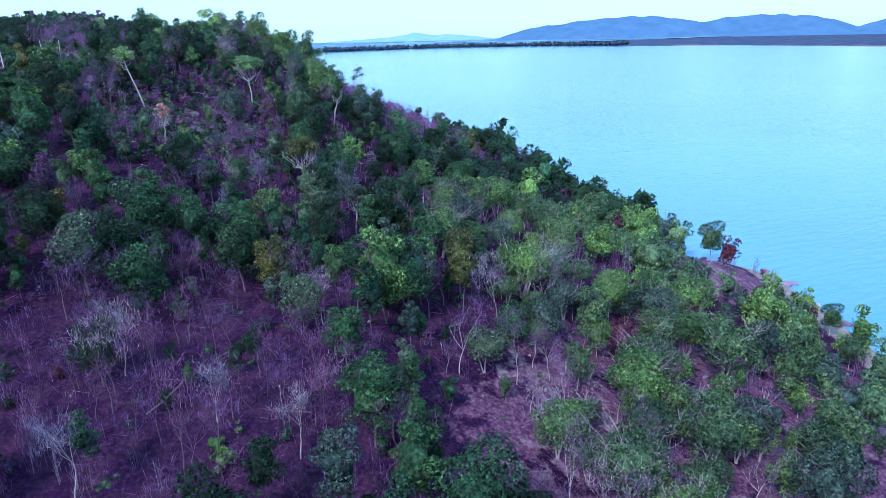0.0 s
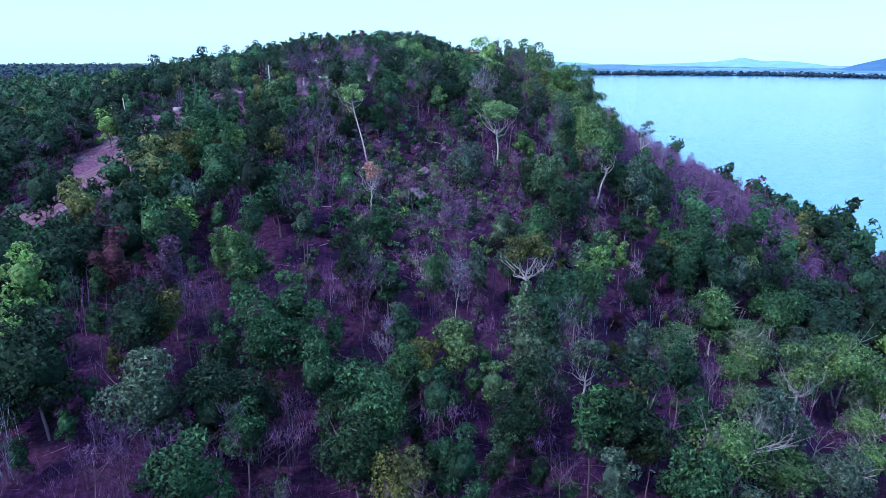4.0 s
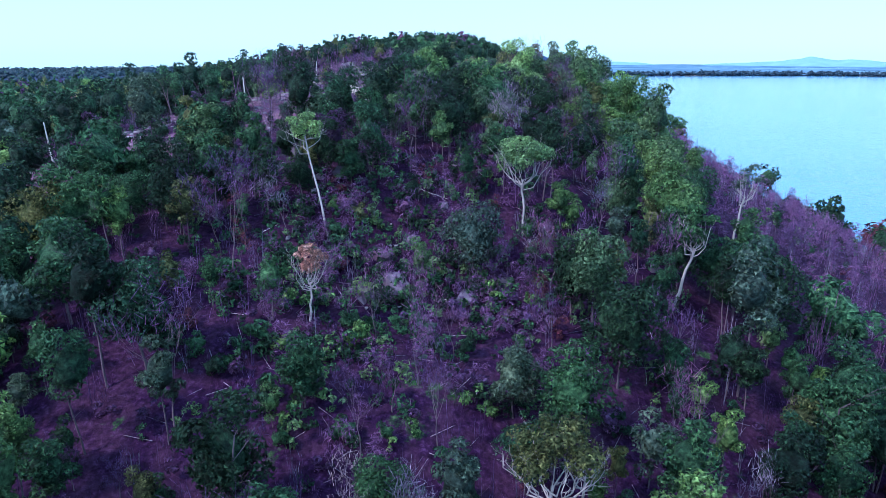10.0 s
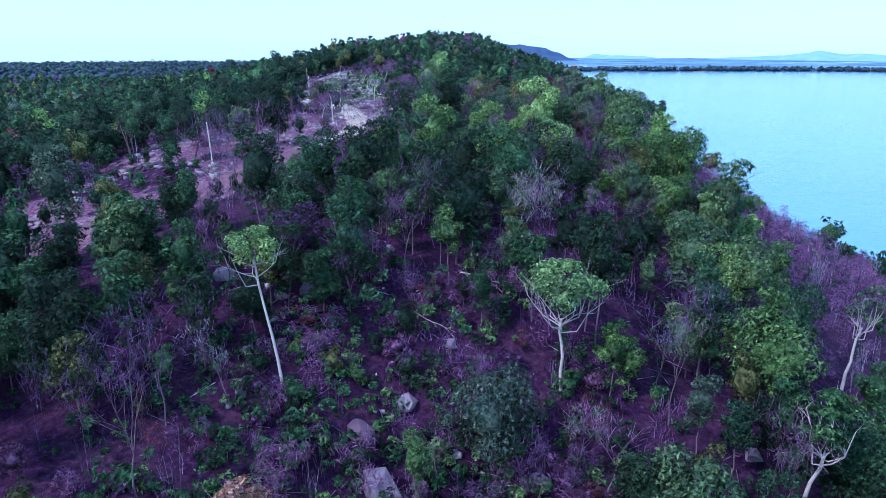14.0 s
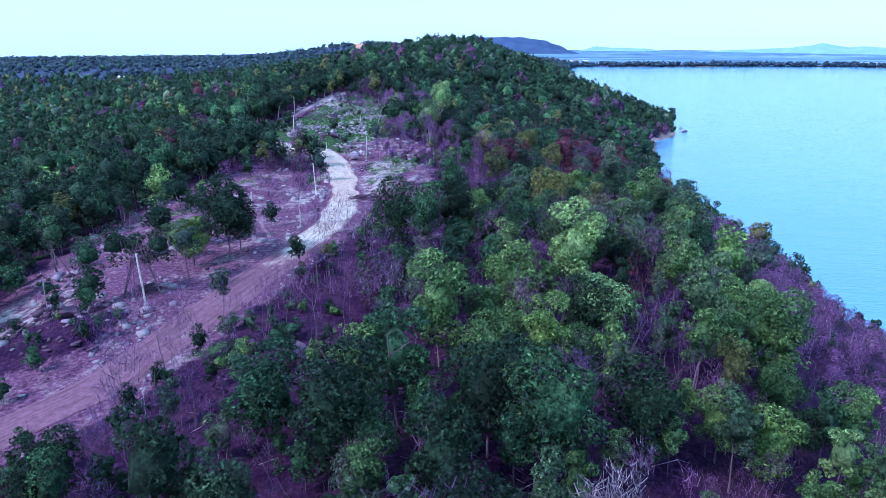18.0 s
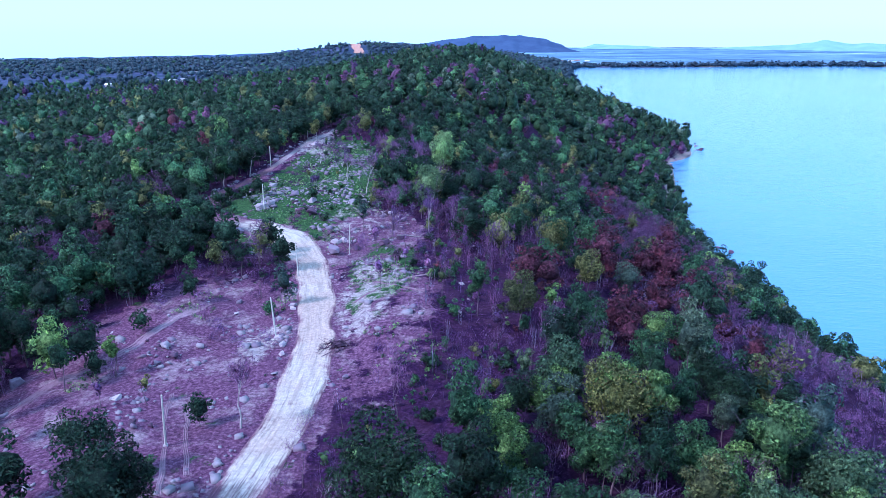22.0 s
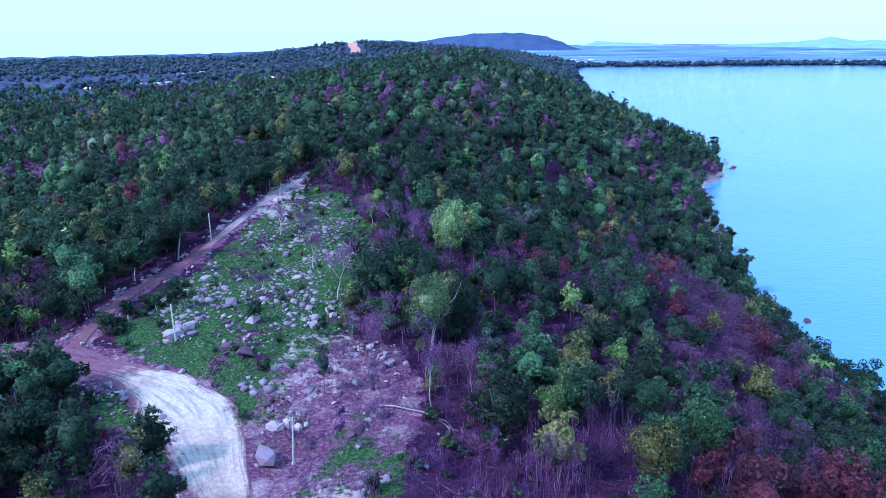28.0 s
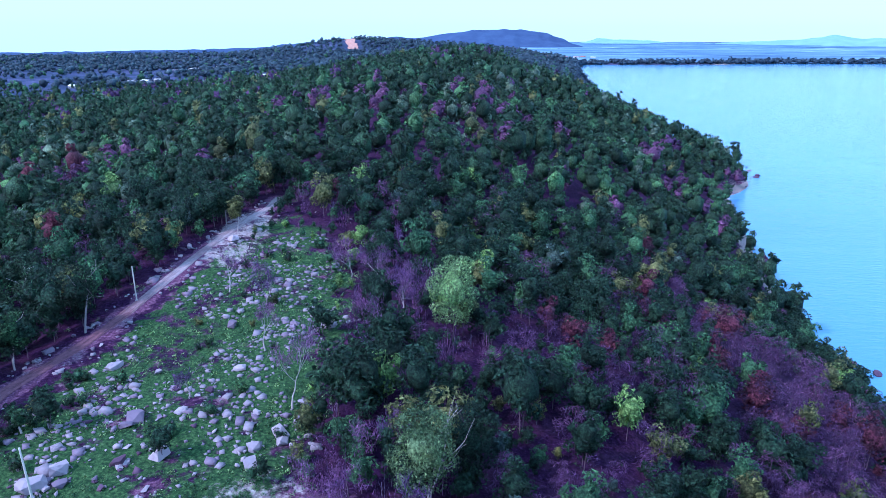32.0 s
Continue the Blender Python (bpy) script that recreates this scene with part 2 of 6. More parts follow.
def road_material(name, pale, red, share, older=None):
    m = Mat(name, 0.95, 0.1)
    at = m.place()
    uv = m.n("ShaderNodeUVMap").outputs["UV"]
    stretch = m.n("ShaderNodeMapping")
    stretch.inputs["Scale"].default_value = (1.5, 0.10, 1.0)
    m.link(uv, stretch.inputs["Vector"])
    ruts, fine, big = m.noise(1.3, stretch.outputs["Vector"], 5.0, 0.6), m.noise(1.7, at, 7.0, 0.7), m.noise(0.045, at, 4.0)
    base = m.ramp(fine, [(0.3, tuple(0.68 * c for c in pale)), (0.55, pale), (0.75, tuple(1.25 * c for c in pale))])
    col = m.mix(m.ramp(ruts, [(0.40, (0.8, 0.8, 0.8)), (0.52, (0, 0, 0))]), base, tuple(0.55 * c for c in pale))
    col = m.mix(m.ramp(big, [(share - 0.08, (0, 0, 0)), (share + 0.08, (0.75, 0.75, 0.75))]), col, m.ramp(fine, [(0.3, tuple(0.6 * c for c in red)), (0.7, tuple(1.3 * c for c in red))]))
    if older:
        old = m.mix(m.ramp(ruts, [(0.36, (0.75, 0.75, 0.75)), (0.5, (0, 0, 0))]), m.ramp(fine, [(0.3, tuple(0.6 * c for c in older)), (0.55, older), (0.75, tuple(1.35 * c for c in older))]), tuple(0.45 * c for c in older))
        worn = m.math("ADD", m.attr("fresh"), m.math("MULTIPLY", m.math("SUBTRACT", m.noise(0.22, at, 6.0, 0.7), 0.5), 1.9))
        across = m.n("ShaderNodeSeparateXYZ")
        m.link(uv, across.inputs["Vector"])
        side = m.math("MULTIPLY", m.math("ABSOLUTE", across.outputs["X"], 0.0), 0.42)
        worn = m.math("SUBTRACT", worn, m.math("MULTIPLY", m.math("POWER", side, 4.0), 0.28))
        streak = m.math("MULTIPLY", m.math("SUBTRACT", m.noise(2.6, stretch.outputs["Vector"], 4.0, 0.6), 0.5), 1.1)
        col = m.mix(m.ramp(m.math("ADD", worn, streak), [(0.25, (0, 0, 0)), (0.75, (1, 1, 1))]), old, col)
    m.color(col)
    m.bump(m.math("ADD", fine, ruts), 0.8, 0.2)
    return m.m


def water_material():
    m = Mat("lake_water", 0.12, 0.5)
    at = m.place()
    m.b.inputs["IOR"].default_value = 1.33
    big = m.noise(0.004, at, 3.0)
    m.color(m.ramp(big, [(0.3, (0.08, 0.26, 0.49)), (0.7, (0.11, 0.32, 0.56))]))
    squash = m.n("ShaderNodeMapping")
    squash.inputs["Rotation"].default_value = (0, 0, radians(25))
    squash.inputs["Scale"].default_value = (0.35, 1.0, 1.0)
    m.link(at, squash.inputs["Vector"])
    waves = m.math("ADD", m.noise(0.55, squash.outputs["Vector"], 3.0, 0.55), m.noise(0.09, squash.outputs["Vector"], 3.0, 0.5))
    m.bump(waves, 0.7, 0.5)
    return m.m


GROUND, WATER = ground_material(), water_material()
ROAD = road_material("graded_dirt", (0.56, 0.50, 0.48), (0.46, 0.33, 0.30), 0.52, (0.21, 0.105, 0.16))
RUT_DIRT = road_material("pale_rut_dirt", (0.34, 0.23, 0.30), (0.22, 0.12, 0.18), 0.5)
TRACK = road_material("reddish_dirt", (0.38, 0.31, 0.35), (0.24, 0.15, 0.18), 0.5, (0.20, 0.095, 0.13))


# ---- plan of the headland: x across (lake to the right), y along the ridge, lake level at z = 0 ----
RNG = np.random.default_rng(7)
COAST = np.array([(60, -500), (40, -120), (75, -20), (98, 25), (113, 47), (119, 56), (127, 70), (136, 88), (135, 97), (129, 104), (135, 112), (139, 128), (142, 160), (142, 200), (141, 340), (145, 400), (141, 440),
                  (146, 480), (154, 515), (163, 558), (178, 608), (192, 655), (200, 684), (226, 708), (250, 772), (260, 845), (248, 920), (248, 1050), (236, 1198), (276, 1470), (360, 2010),
                  (416, 2140), (664, 2160), (1000, 2215), (1262, 2215), (1500, 2010), (1625, 1680), (1680, 1300), (1665, 868), (1900, 300), (2400, -500)], float)
ROAD_LINE = np.array([(-42, 118), (-37, 138), (-32, 156), (-24, 172), (-13, 186), (-6, 193), (-2, 203), (0, 210), (3.5, 221), (6.5, 234), (8, 249), (8, 262), (7.5, 271), (5, 288), (0, 308), (-4, 317),
                      (-11.5, 327.5), (-19, 333), (-27, 336.5), (-36, 340), (-48, 345), (-64, 347)], float)
RUTS = [[(-9.2, 257), (-7.6, 251), (-5, 244), (-2.6, 238), (-1.0, 234)], [(-6.4, 256), (-4.6, 250), (-2.2, 243), (0.2, 237.5)], [(-14, 287), (-18, 279), (-20.4, 271), (-26, 262.6), (-30, 253)], [(9, 283), (14, 288), (19, 293), (25, 297)], [(12, 297), (18, 291), (24, 287)]]
RUT_HALF = (0.3, 0.3, 0.9, 0.3, 0.3)
TRACK_LINE = np.array([(-35, 341), (-36, 352), (-36, 368), (-31, 388), (-28, 403), (-25, 418), (-22, 435), (-18, 447), (-18, 458)], float)
CREST = np.array([(-500, -8), (-120, -6), (-40, 1), (0, 6), (49, 13), (65, 18), (81, 23.5), (101, 27.5), (120, 31), (136, 36), (150, 40), (163, 44), (190, 48), (230, 50), (265, 48.5), (317, 49.5), (345, 51),
                  (380, 51.5), (440, 54), (500, 57), (620, 61), (760, 66), (915, 69.5), (1050, 66), (1300, 52), (1700, 38), (2140, 30), (2700, 34), (5000, 5)], float)
RIGHT_EDGE = np.array([(-500, 5), (0, 20), (100, 24), (150, 28), (200, 48), (245, 60), (290, 44), (345, 20), (400, 14), (440, 10), (600, 30), (760, 42), (915, 56), (1100, 60), (1500, 60), (5000, 60)], float)
LEFT_EDGE = np.array([(-500, -5), (100, -5), (150, 4), (200, -10), (265, -18), (345, -30), (400, -36), (440, -26), (600, -12), (915, 40), (1500, 30), (5000, 0)], float)


@functools.lru_cache(None)
def noise_table(seed):
    return np.random.default_rng(seed).uniform(-1, 1, (256, 256))


def value_noise(x, y, cell, seed):
    """Smooth noise in -1 to 1."""
    table = noise_table(seed)
    gx, gy = np.asarray(x) / cell + 500.3, np.asarray(y) / cell + 500.7
    ix, iy = np.floor(gx).astype(int), np.floor(gy).astype(int)
    fx, fy = gx - ix, gy - iy
    fx, fy = fx * fx * (3 - 2 * fx), fy * fy * (3 - 2 * fy)
    a, b = table[ix % 256, iy % 256], table[(ix + 1) % 256, iy % 256]
    c, d = table[ix % 256, (iy + 1) % 256], table[(ix + 1) % 256, (iy + 1) % 256]
    return (a * (1 - fx) + b * fx) * (1 - fy) + (c * (1 - fx) + d * fx) * fy


def line_distance(x, y, line):
    """The distance from places to a line of points, and how far along it the nearest point lies."""
    best, where, run = np.full(np.shape(x), 1e9), np.zeros(np.shape(x)), 0.0
    for (ax, ay), (bx, by) in zip(line[:-1], line[1:]):
        dx, dy = bx - ax, by - ay
        length = math.hypot(dx, dy)
        k = np.clip(((x - ax) * dx + (y - ay) * dy) / length**2, 0, 1)
        d = np.hypot(x - ax - k * dx, y - ay - k * dy)
        where = np.where(d < best, run + k * length, where)
        best = np.minimum(best, d)
        run += length
    return best, where


def inland(x, y):
    """The distance from the shore, above 0 on land."""
    ring = np.vstack([COAST, [(2400, -6000), (60, -6000)]])
    inside = np.zeros(np.shape(x), bool)
    for (ax, ay), (bx, by) in zip(ring, np.roll(ring, -1, 0)):
        if ay != by:
            inside ^= ((ay > y) != (by > y)) & (x < (bx - ax) * (y - ay) / (by - ay) + ax)
    d = line_distance(x, y, COAST)[0]
    return np.where(inside, -d, d)


def smooth(v, a, b):
    k = np.clip((v - a) / (b - a), 0, 1)
    return k * k * (3 - 2 * k)


def base_height(x, y):
    """The hill without its road cut."""
    x, y = np.asarray(x, float), np.asarray(y, float)
    shore = inland(x, y)
    crest = np.interp(y, CREST[:, 0], CREST[:, 1])
    r, l = np.interp(y, RIGHT_EDGE[:, 0], RIGHT_EDGE[:, 1]), np.interp(y, LEFT_EDGE[:, 0], LEFT_EDGE[:, 1])
    w = np.maximum(x - r, 0)
    k = w / np.maximum(w + np.maximum(shore, 0), 1e-3)
    bulge = np.exp(-(((y - 292) / 28) ** 2))
    right = crest * (1 - k ** (1.55 + 0.4 * bulge - 0.45 * smooth(y, 560, 760)))
    fall = np.exp(-(np.maximum(l - x, 0) / (125 + 115 * smooth(y, 350, 900))) ** 1.35)
    low = 7 + 6 * smooth(y, 900, 2500)
    left = low + (crest - low) * fall
    z = np.where(x > r, right, np.where(x < l, np.minimum(left, crest), crest))
    z = np.minimum(z, 0.4 + np.maximum(shore, 0) * (0.9 + 0.4 * bulge))
    far = smooth(y, 1900, 2200) * smooth(x, 150, 420) + smooth(x, 1200, 1500)
    z = z * (1 - np.clip(far, 0, 1)) + np.minimum(np.maximum(shore, 0) * 0.05, 3) * np.clip(far, 0, 1)
    rough = 1.6 * value_noise(x, y, 34, 1) + 0.8 * value_noise(x, y, 13, 2) + 0.3 * value_noise(x, y, 5, 3)
    z = z + rough * smooth(shore, 2, 40)
    z = z - 0.031 * np.maximum(np.hypot(x, y) - 2350, 0) * (1 - smooth(x, -400, 300))
    return np.where(shore > 0, z, np.maximum(0.25 * shore, -4))


def rebuild_profile(line):
    seg = np.hypot(*np.diff(line, axis=0).T)
    run = np.r_[0, np.cumsum(seg)]
    at = np.arange(0, run[-1], 1.5)
    pts = np.stack([np.interp(at, run, line[:, 0]), np.interp(at, run, line[:, 1])], 1)
    for _ in range(4):
        pts[1:-1] = (pts[:-2] + 2 * pts[1:-1] + pts[2:]) / 4
    z = base_height(pts[:, 0], pts[:, 1])
    z = np.convolve(np.pad(z, 8, "edge"), np.ones(17) / 17, "valid")
    return pts, z


# soil heaps pushed up by the grader: x, y, radius, height
HEAPS = ((-6.4, 340, 3.6, 1.5), (-1.5, 223.5, 3.2, 1.1), (-9.5, 246, 3.0, 1.1), (-14, 204, 5.0, 1.7), (-20, 209, 4.0, 1.4), (2, 327, 2.4, 1.0), (-22, 329, 3.6, 0.8), (-15, 268, 3.5, 1.1), (-26, 222, 3.0, 0.9), (9, 335, 4.0, 0.7), (-280, 2610, 330, 44), (18, 98, 30, -4.6), (31, 144, 15, -4.2), (92, 72, 24, -2.6), (94, 246, 30, -4.0), (186, 796, 80, -5.0), (222, 930, 80, -6.0), (74, 199, 24, -3.0))

ROAD_PTS, ROAD_Z = rebuild_profile(ROAD_LINE)
TRACK_PTS, TRACK_Z = rebuild_profile(TRACK_LINE)


def height(x, y):
    x, y = np.asarray(x, float), np.asarray(y, float)
    z = base_height(x, y)
    for hx, hy, hr, hh in HEAPS:
        z = z + hh * np.exp(-((x - hx) ** 2 + (y - hy) ** 2) / (hr * 0.75) ** 2)
    for pts, pz, half in ((ROAD_PTS, ROAD_Z, 4.4), (TRACK_PTS, TRACK_Z, 2.0)):
        near = (x > pts[:, 0].min() - 20) & (x < pts[:, 0].max() + 20) & (y > pts[:, 1].min() - 20) & (y < pts[:, 1].max() + 20)
        if near.any():
            d, s = line_distance(x[near] if x.ndim else x, y[near] if y.ndim else y, pts)
            step = np.r_[0, np.cumsum(np.hypot(*np.diff(pts, axis=0).T))]
            level = np.interp(s, step, pz)
            k = 1 - smooth(d, half, half + 5)
            if x.ndim:
                z[near] = z[near] * (1 - k) + level * k
            else:
                z = z * (1 - k) + level * k
    return z


def road_distance(x, y):
    return np.minimum(line_distance(x, y, ROAD_LINE)[0] - 3.1, line_distance(x, y, TRACK_LINE)[0] - 1.7)


def oval(x, y, cx, cy, rx, ry):
    """1 in the middle of an oval, 0 at its edge, below 0 outside."""
    return 1 - np.hypot((x - cx) / rx, (y - cy) / ry)


def soil_zone(x, y):
    """The bulldozed clearing and the bare strip beside the road."""
    a = smooth(oval(x, y, -13, 246, 26, 62), -0.05, 0.3) * 0.92 * (1 - 0.75 * smooth(oval(x, y, -17, 205, 10, 9), 0, 0.4))
    b = smooth(oval(x, y, 16, 280, 15, 36), -0.05, 0.5) * 0.62
    c = smooth(oval(x, y, -28, 172, 14, 33), -0.05, 0.3) * 0.85
    d = smooth(oval(x, y, 10, 326, 15, 25), -0.05, 0.3) * 0.95
    e = smooth(oval(x, y, 66, 46, 50, 28), -0.05, 0.4) * 0.62
    h = smooth(oval(x, y, 114, 88, 15, 24), -0.05, 0.4) * 0.8
    f = smooth(oval(x, y, -11, 376, 24, 68), -0.03, 0.25) * 0.40
    return np.clip(np.maximum.reduce([a, b, c, d, e, f, h, 1 - smooth(line_distance(x, y, ROAD_LINE)[0] - 3.1, 0.4, 4.0), 1 - smooth(line_distance(x, y, TRACK_LINE)[0] - 1.2, 0.2, 1.8)]), 0, 1)


def sand_zone(x, y):
    """Where the graders left pale sandy soil bare."""
    return np.maximum.reduce([smooth(oval(x, y, 6, 339, 11, 20), 0, 0.5) * 0.52, smooth(oval(x, y, 14, 292, 9, 30), 0, 0.5) * 0.62, smooth(oval(x, y, -1, 272, 5, 9), 0, 0.5) * 0.7, smooth(oval(x, y, -20, 428, 9, 26), 0, 0.5) * 0.7, smooth(oval(x, y, -25, 212, 10, 12), 0, 0.5) * 0.6, smooth(oval(x, y, -2, 206, 9, 9), 0, 0.5) * 0.5])


def grass_zone(x, y):
    return np.clip(np.maximum(smooth(oval(x, y, -11, 376, 24, 68), -0.03, 0.25) * 0.68 * (1 - 0.8 * smooth(oval(x, y, 9, 335, 8, 12), 0, 0.5)), smooth(oval(x, y, 15, 300, 9, 30), 0, 0.5) * 0.55), 0, 1) * smooth(road_distance(x, y), 0.5, 4)


def spaced(near0, near1, step, out0, out1, grow):
    """Grid lines: even in the middle stretch, wider and wider outside."""
    mid = list(np.arange(near0, near1, step))
    low, high, s = [], [], step
    v = near0
    while v > out0:
        s = min(s * grow, 110)
        v -= s
        low.append(v)
    v, s = mid[-1], step
    while v < out1:
        s = min(s * grow, 110)
        v += s
        high.append(v)
    return np.array(low[::-1] + mid + high)


def mesh_of(name, verts, faces, material, smooth_shade=False, normals=None):
    """A mesh from arrays of places and faces (all with the same number of corners)."""
    me = bpy.data.meshes.new(name)
    verts, faces = np.asarray(verts, np.float32), np.asarray(faces, np.int32)
    n, k = faces.shape
    me.vertices.add(len(verts))
    me.vertices.foreach_set("co", verts.ravel())
    me.loops.add(n * k)
    me.loops.foreach_set("vertex_index", faces.ravel())
    me.polygons.add(n)
    me.polygons.foreach_set("loop_start", np.arange(0, n * k, k, dtype=np.int32))
    me.polygons.foreach_set("loop_total", np.full(n, k, np.int32))
    me.update(calc_edges=True)
    me.materials.append(material)
    if smooth_shade:
        me.polygons.foreach_set("use_smooth", np.ones(len(me.polygons), bool))
    if normals is not None:
        me.normals_split_custom_set_from_vertices(np.asarray(normals, np.float32))
    return me


def leaf_mesh(name, arrays, material):
    """Foliage; its leaves are shaded as the rounded clumps that they make up."""
    return mesh_of(name, arrays[0], arrays[1], material, True, arrays[2]) if len(arrays) > 2 else mesh_of(name, *arrays, material)


def grid_faces(rows, cols):
    i = (np.arange(rows - 1)[:, None] * cols + np.arange(cols - 1)[None]).ravel()
    return np.stack([i, i + 1, i + cols + 1, i + cols], 1)


def part(name, mesh, parent, label=""):
    ob = new(name, mesh)
    ob.parent = parent
    return tagged(ob, label=label) if label else ob


def thing(name, x, y, z, turn=0.0, size=1.0):
    ob = new(name)
    ob.empty_display_size = 0.2
    ob.matrix_basis = pose(x, y, z, 0, 0, turn) @ Matrix.Scale(size, 4)
    return ob


# ---- ground, lake, road ----
gx, gy = spaced(-60, 148, 2.0, -4600, 4700, 1.07), spaced(38, 450, 2.0, -900, 4800, 1.07)
GX, GY = np.meshgrid(gx, gy)
FX, FY = GX.ravel(), GY.ravel()
GZ = height(FX, FY)
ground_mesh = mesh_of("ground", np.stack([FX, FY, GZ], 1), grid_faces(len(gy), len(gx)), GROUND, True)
SHORE_D = inland(FX, FY)
# the plain zone grows with distance and brings in the painted haze blue
for zone, values in (("soil", soil_zone(FX, FY)), ("sand", sand_zone(FX, FY)), ("grass", grass_zone(FX, FY)), ("shore", 1 - smooth(SHORE_D, 3, 10)),
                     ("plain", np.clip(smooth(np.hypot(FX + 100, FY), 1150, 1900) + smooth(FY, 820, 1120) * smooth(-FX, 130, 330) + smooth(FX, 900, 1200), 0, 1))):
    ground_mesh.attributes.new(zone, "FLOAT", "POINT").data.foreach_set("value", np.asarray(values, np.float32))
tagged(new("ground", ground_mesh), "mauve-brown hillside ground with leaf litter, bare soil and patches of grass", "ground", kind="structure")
lake = mesh_of("lake", [(-400, -1500, 0), (2600, -1500, 0), (2600, 2300, 0), (-400, 2300, 0)], [(0, 1, 2, 3)], WATER)
tagged(new("water", lake), "wide calm pale-blue lake with fine ripples", "lake", kind="structure")


def strip(name, pts, half, lift, material, bulge=0.0):
    """A road surface laid on the ground along a line, with ragged edges and two worn wheel tracks."""
    way = np.gradient(pts, axis=0)
    way /= np.linalg.norm(way, axis=1)[:, None]
    side = np.stack([way[:, 1], -way[:, 0]], 1)
    across = np.linspace(-1, 1, 15)
    rag = 1 + 0.22 * value_noise(np.arange(len(pts)) * 1.5, 0 * pts[:, 0], 6, 11)
    rag2 = 1 + 0.22 * value_noise(np.arange(len(pts)) * 1.5, 0 * pts[:, 0] + 50, 6, 12)
    swell = bulge * np.exp(-((pts[:, 1] - 324) / 9) ** 2)[:, None]
    wide = np.where(across[None] < 0, rag[:, None], rag2[:, None]) * (half + swell) * across[None]
    xy = pts[:, None] + side[:, None] * wide[..., None]
    z = height(xy[..., 0].ravel(), xy[..., 1].ravel()).reshape(xy.shape[:2])
    rut = -0.10 * (np.exp(-((np.abs(across) - 0.36) / 0.12) ** 2))[None]
    edge = np.where(np.abs(across) > 0.93, -0.12, 0.0)[None]
    z = z + lift + rut + edge
    me = mesh_of(name, np.dstack([xy, z]).reshape(-1, 3), grid_faces(len(pts), len(across))[:, ::-1], material, True)
    uv = me.uv_layers.new(name="UVMap")
    u = np.broadcast_to(across * half, z.shape).ravel()
    v = np.broadcast_to((np.arange(len(pts)) * 1.5)[:, None], z.shape).ravel()
    loops = np.empty(len(me.loops), np.int32)
    me.loops.foreach_get("vertex_index", loops)
    uv.data.foreach_set("uv", np.stack([u[loops], v[loops]], 1).astype(np.float32).ravel())
    return me


road_mesh = strip("road", ROAD_PTS, 3.1, 0.16, ROAD, 2.2)
rv = np.empty(len(road_mesh.vertices) * 3, np.float32)
road_mesh.vertices.foreach_get("co", rv)
rv = rv.reshape(-1, 3)
road_mesh.attributes.new("fresh", "FLOAT", "POINT").data.foreach_set("value", np.asarray(smooth(rv[:, 1], 214, 246) * (1 - smooth(-rv[:, 0], 14, 30)), np.float32))
tagged(new("road", road_mesh), "graded dirt road, mauve-pink below and freshly pale and sandy above", "road", kind="structure")
# narrow wheel ruts over the clearing
RUT_LINES = [np.array(l, float) for l in RUTS]
for line, half_width in zip(RUT_LINES, RUT_HALF):
    step = np.linspace(0, len(line) - 1, int(np.hypot(*np.diff(line, axis=0).T).sum() / 1.2))
    pts = np.stack([np.interp(step, range(len(line)), line[:, k]) for k in (0, 1)], 1)
    for _ in range(3):
        pts[1:-1] = (pts[:-2] + 2 * pts[1:-1] + pts[2:]) / 4
    pts[:, 0] += 0.35 * value_noise(pts[:, 0] + pts[:, 1], pts[:, 1], 3.0, 17)
    tagged(new("wheel_rut", strip("wheel_rut", pts, half_width, 0.07, RUT_DIRT)), "pale narrow wheel rut across the violet clearing", "track", kind="structure")
track_mesh = strip("track", TRACK_PTS, 1.1, 0.16, TRACK)
tv = np.empty(len(track_mesh.vertices) * 3, np.float32)
track_mesh.vertices.foreach_get("co", tv)
track_mesh.attributes.new("fresh", "FLOAT", "POINT").data.foreach_set("value", np.asarray(smooth(tv.reshape(-1, 3)[:, 1], 384, 402), np.float32))
tagged(new("track", track_mesh), "narrow dirt track along the knoll, reddish below and pale with broken stone above", "road", kind="structure")


# ---- foliage built from many small leaf sprays ----
def leaf_quads(rng, at, normal, size, out=None, droop=0.2, slim=1.0):
    """A small bent leaf spray at each place; out: the way that its clump bulges there."""
    n = len(at)
    normal = normal / np.linalg.norm(normal, axis=1)[:, None]
    out = normal if out is None else out / np.linalg.norm(out, axis=1)[:, None]
    some = rng.normal(size=(n, 3))
    u = np.cross(normal, some)
    u /= np.linalg.norm(u, axis=1)[:, None]
    v = np.cross(normal, u) * slim
    s = (size * rng.uniform(0.6, 1.35, n))[:, None]
    bend = normal * s * rng.uniform(-0.3, 0.15, n)[:, None]
    a, b, c = at - u * s * 0.62 + bend, at + v * s * 0.42 + u * s * 0.1, at + u * s * 0.55 - v * s * 0.30 - bend
    back = ((np.cross(b - a, c - a) * out).sum(1) < 0)[:, None]
    verts = np.stack([a, np.where(back, c, b), np.where(back, b, c)], 1)
    verts[..., 2] -= droop * s * 0.2
    soft = out + rng.normal(scale=0.5, size=(n, 3))
    soft /= np.linalg.norm(soft, axis=1)[:, None]
    return verts.reshape(-1, 3), np.arange(3 * n).reshape(n, 3), np.repeat(soft, 3, 0)


def ball(rounds):
    bm = bmesh.new()
    bmesh.ops.create_icosphere(bm, subdivisions=rounds, radius=1.0)
    arrays = np.array([v.co[:] for v in bm.verts]), np.array([[v.index for v in f.verts] for f in bm.faces])
    bm.free()
    return arrays


CORES = {1: ball(1)}


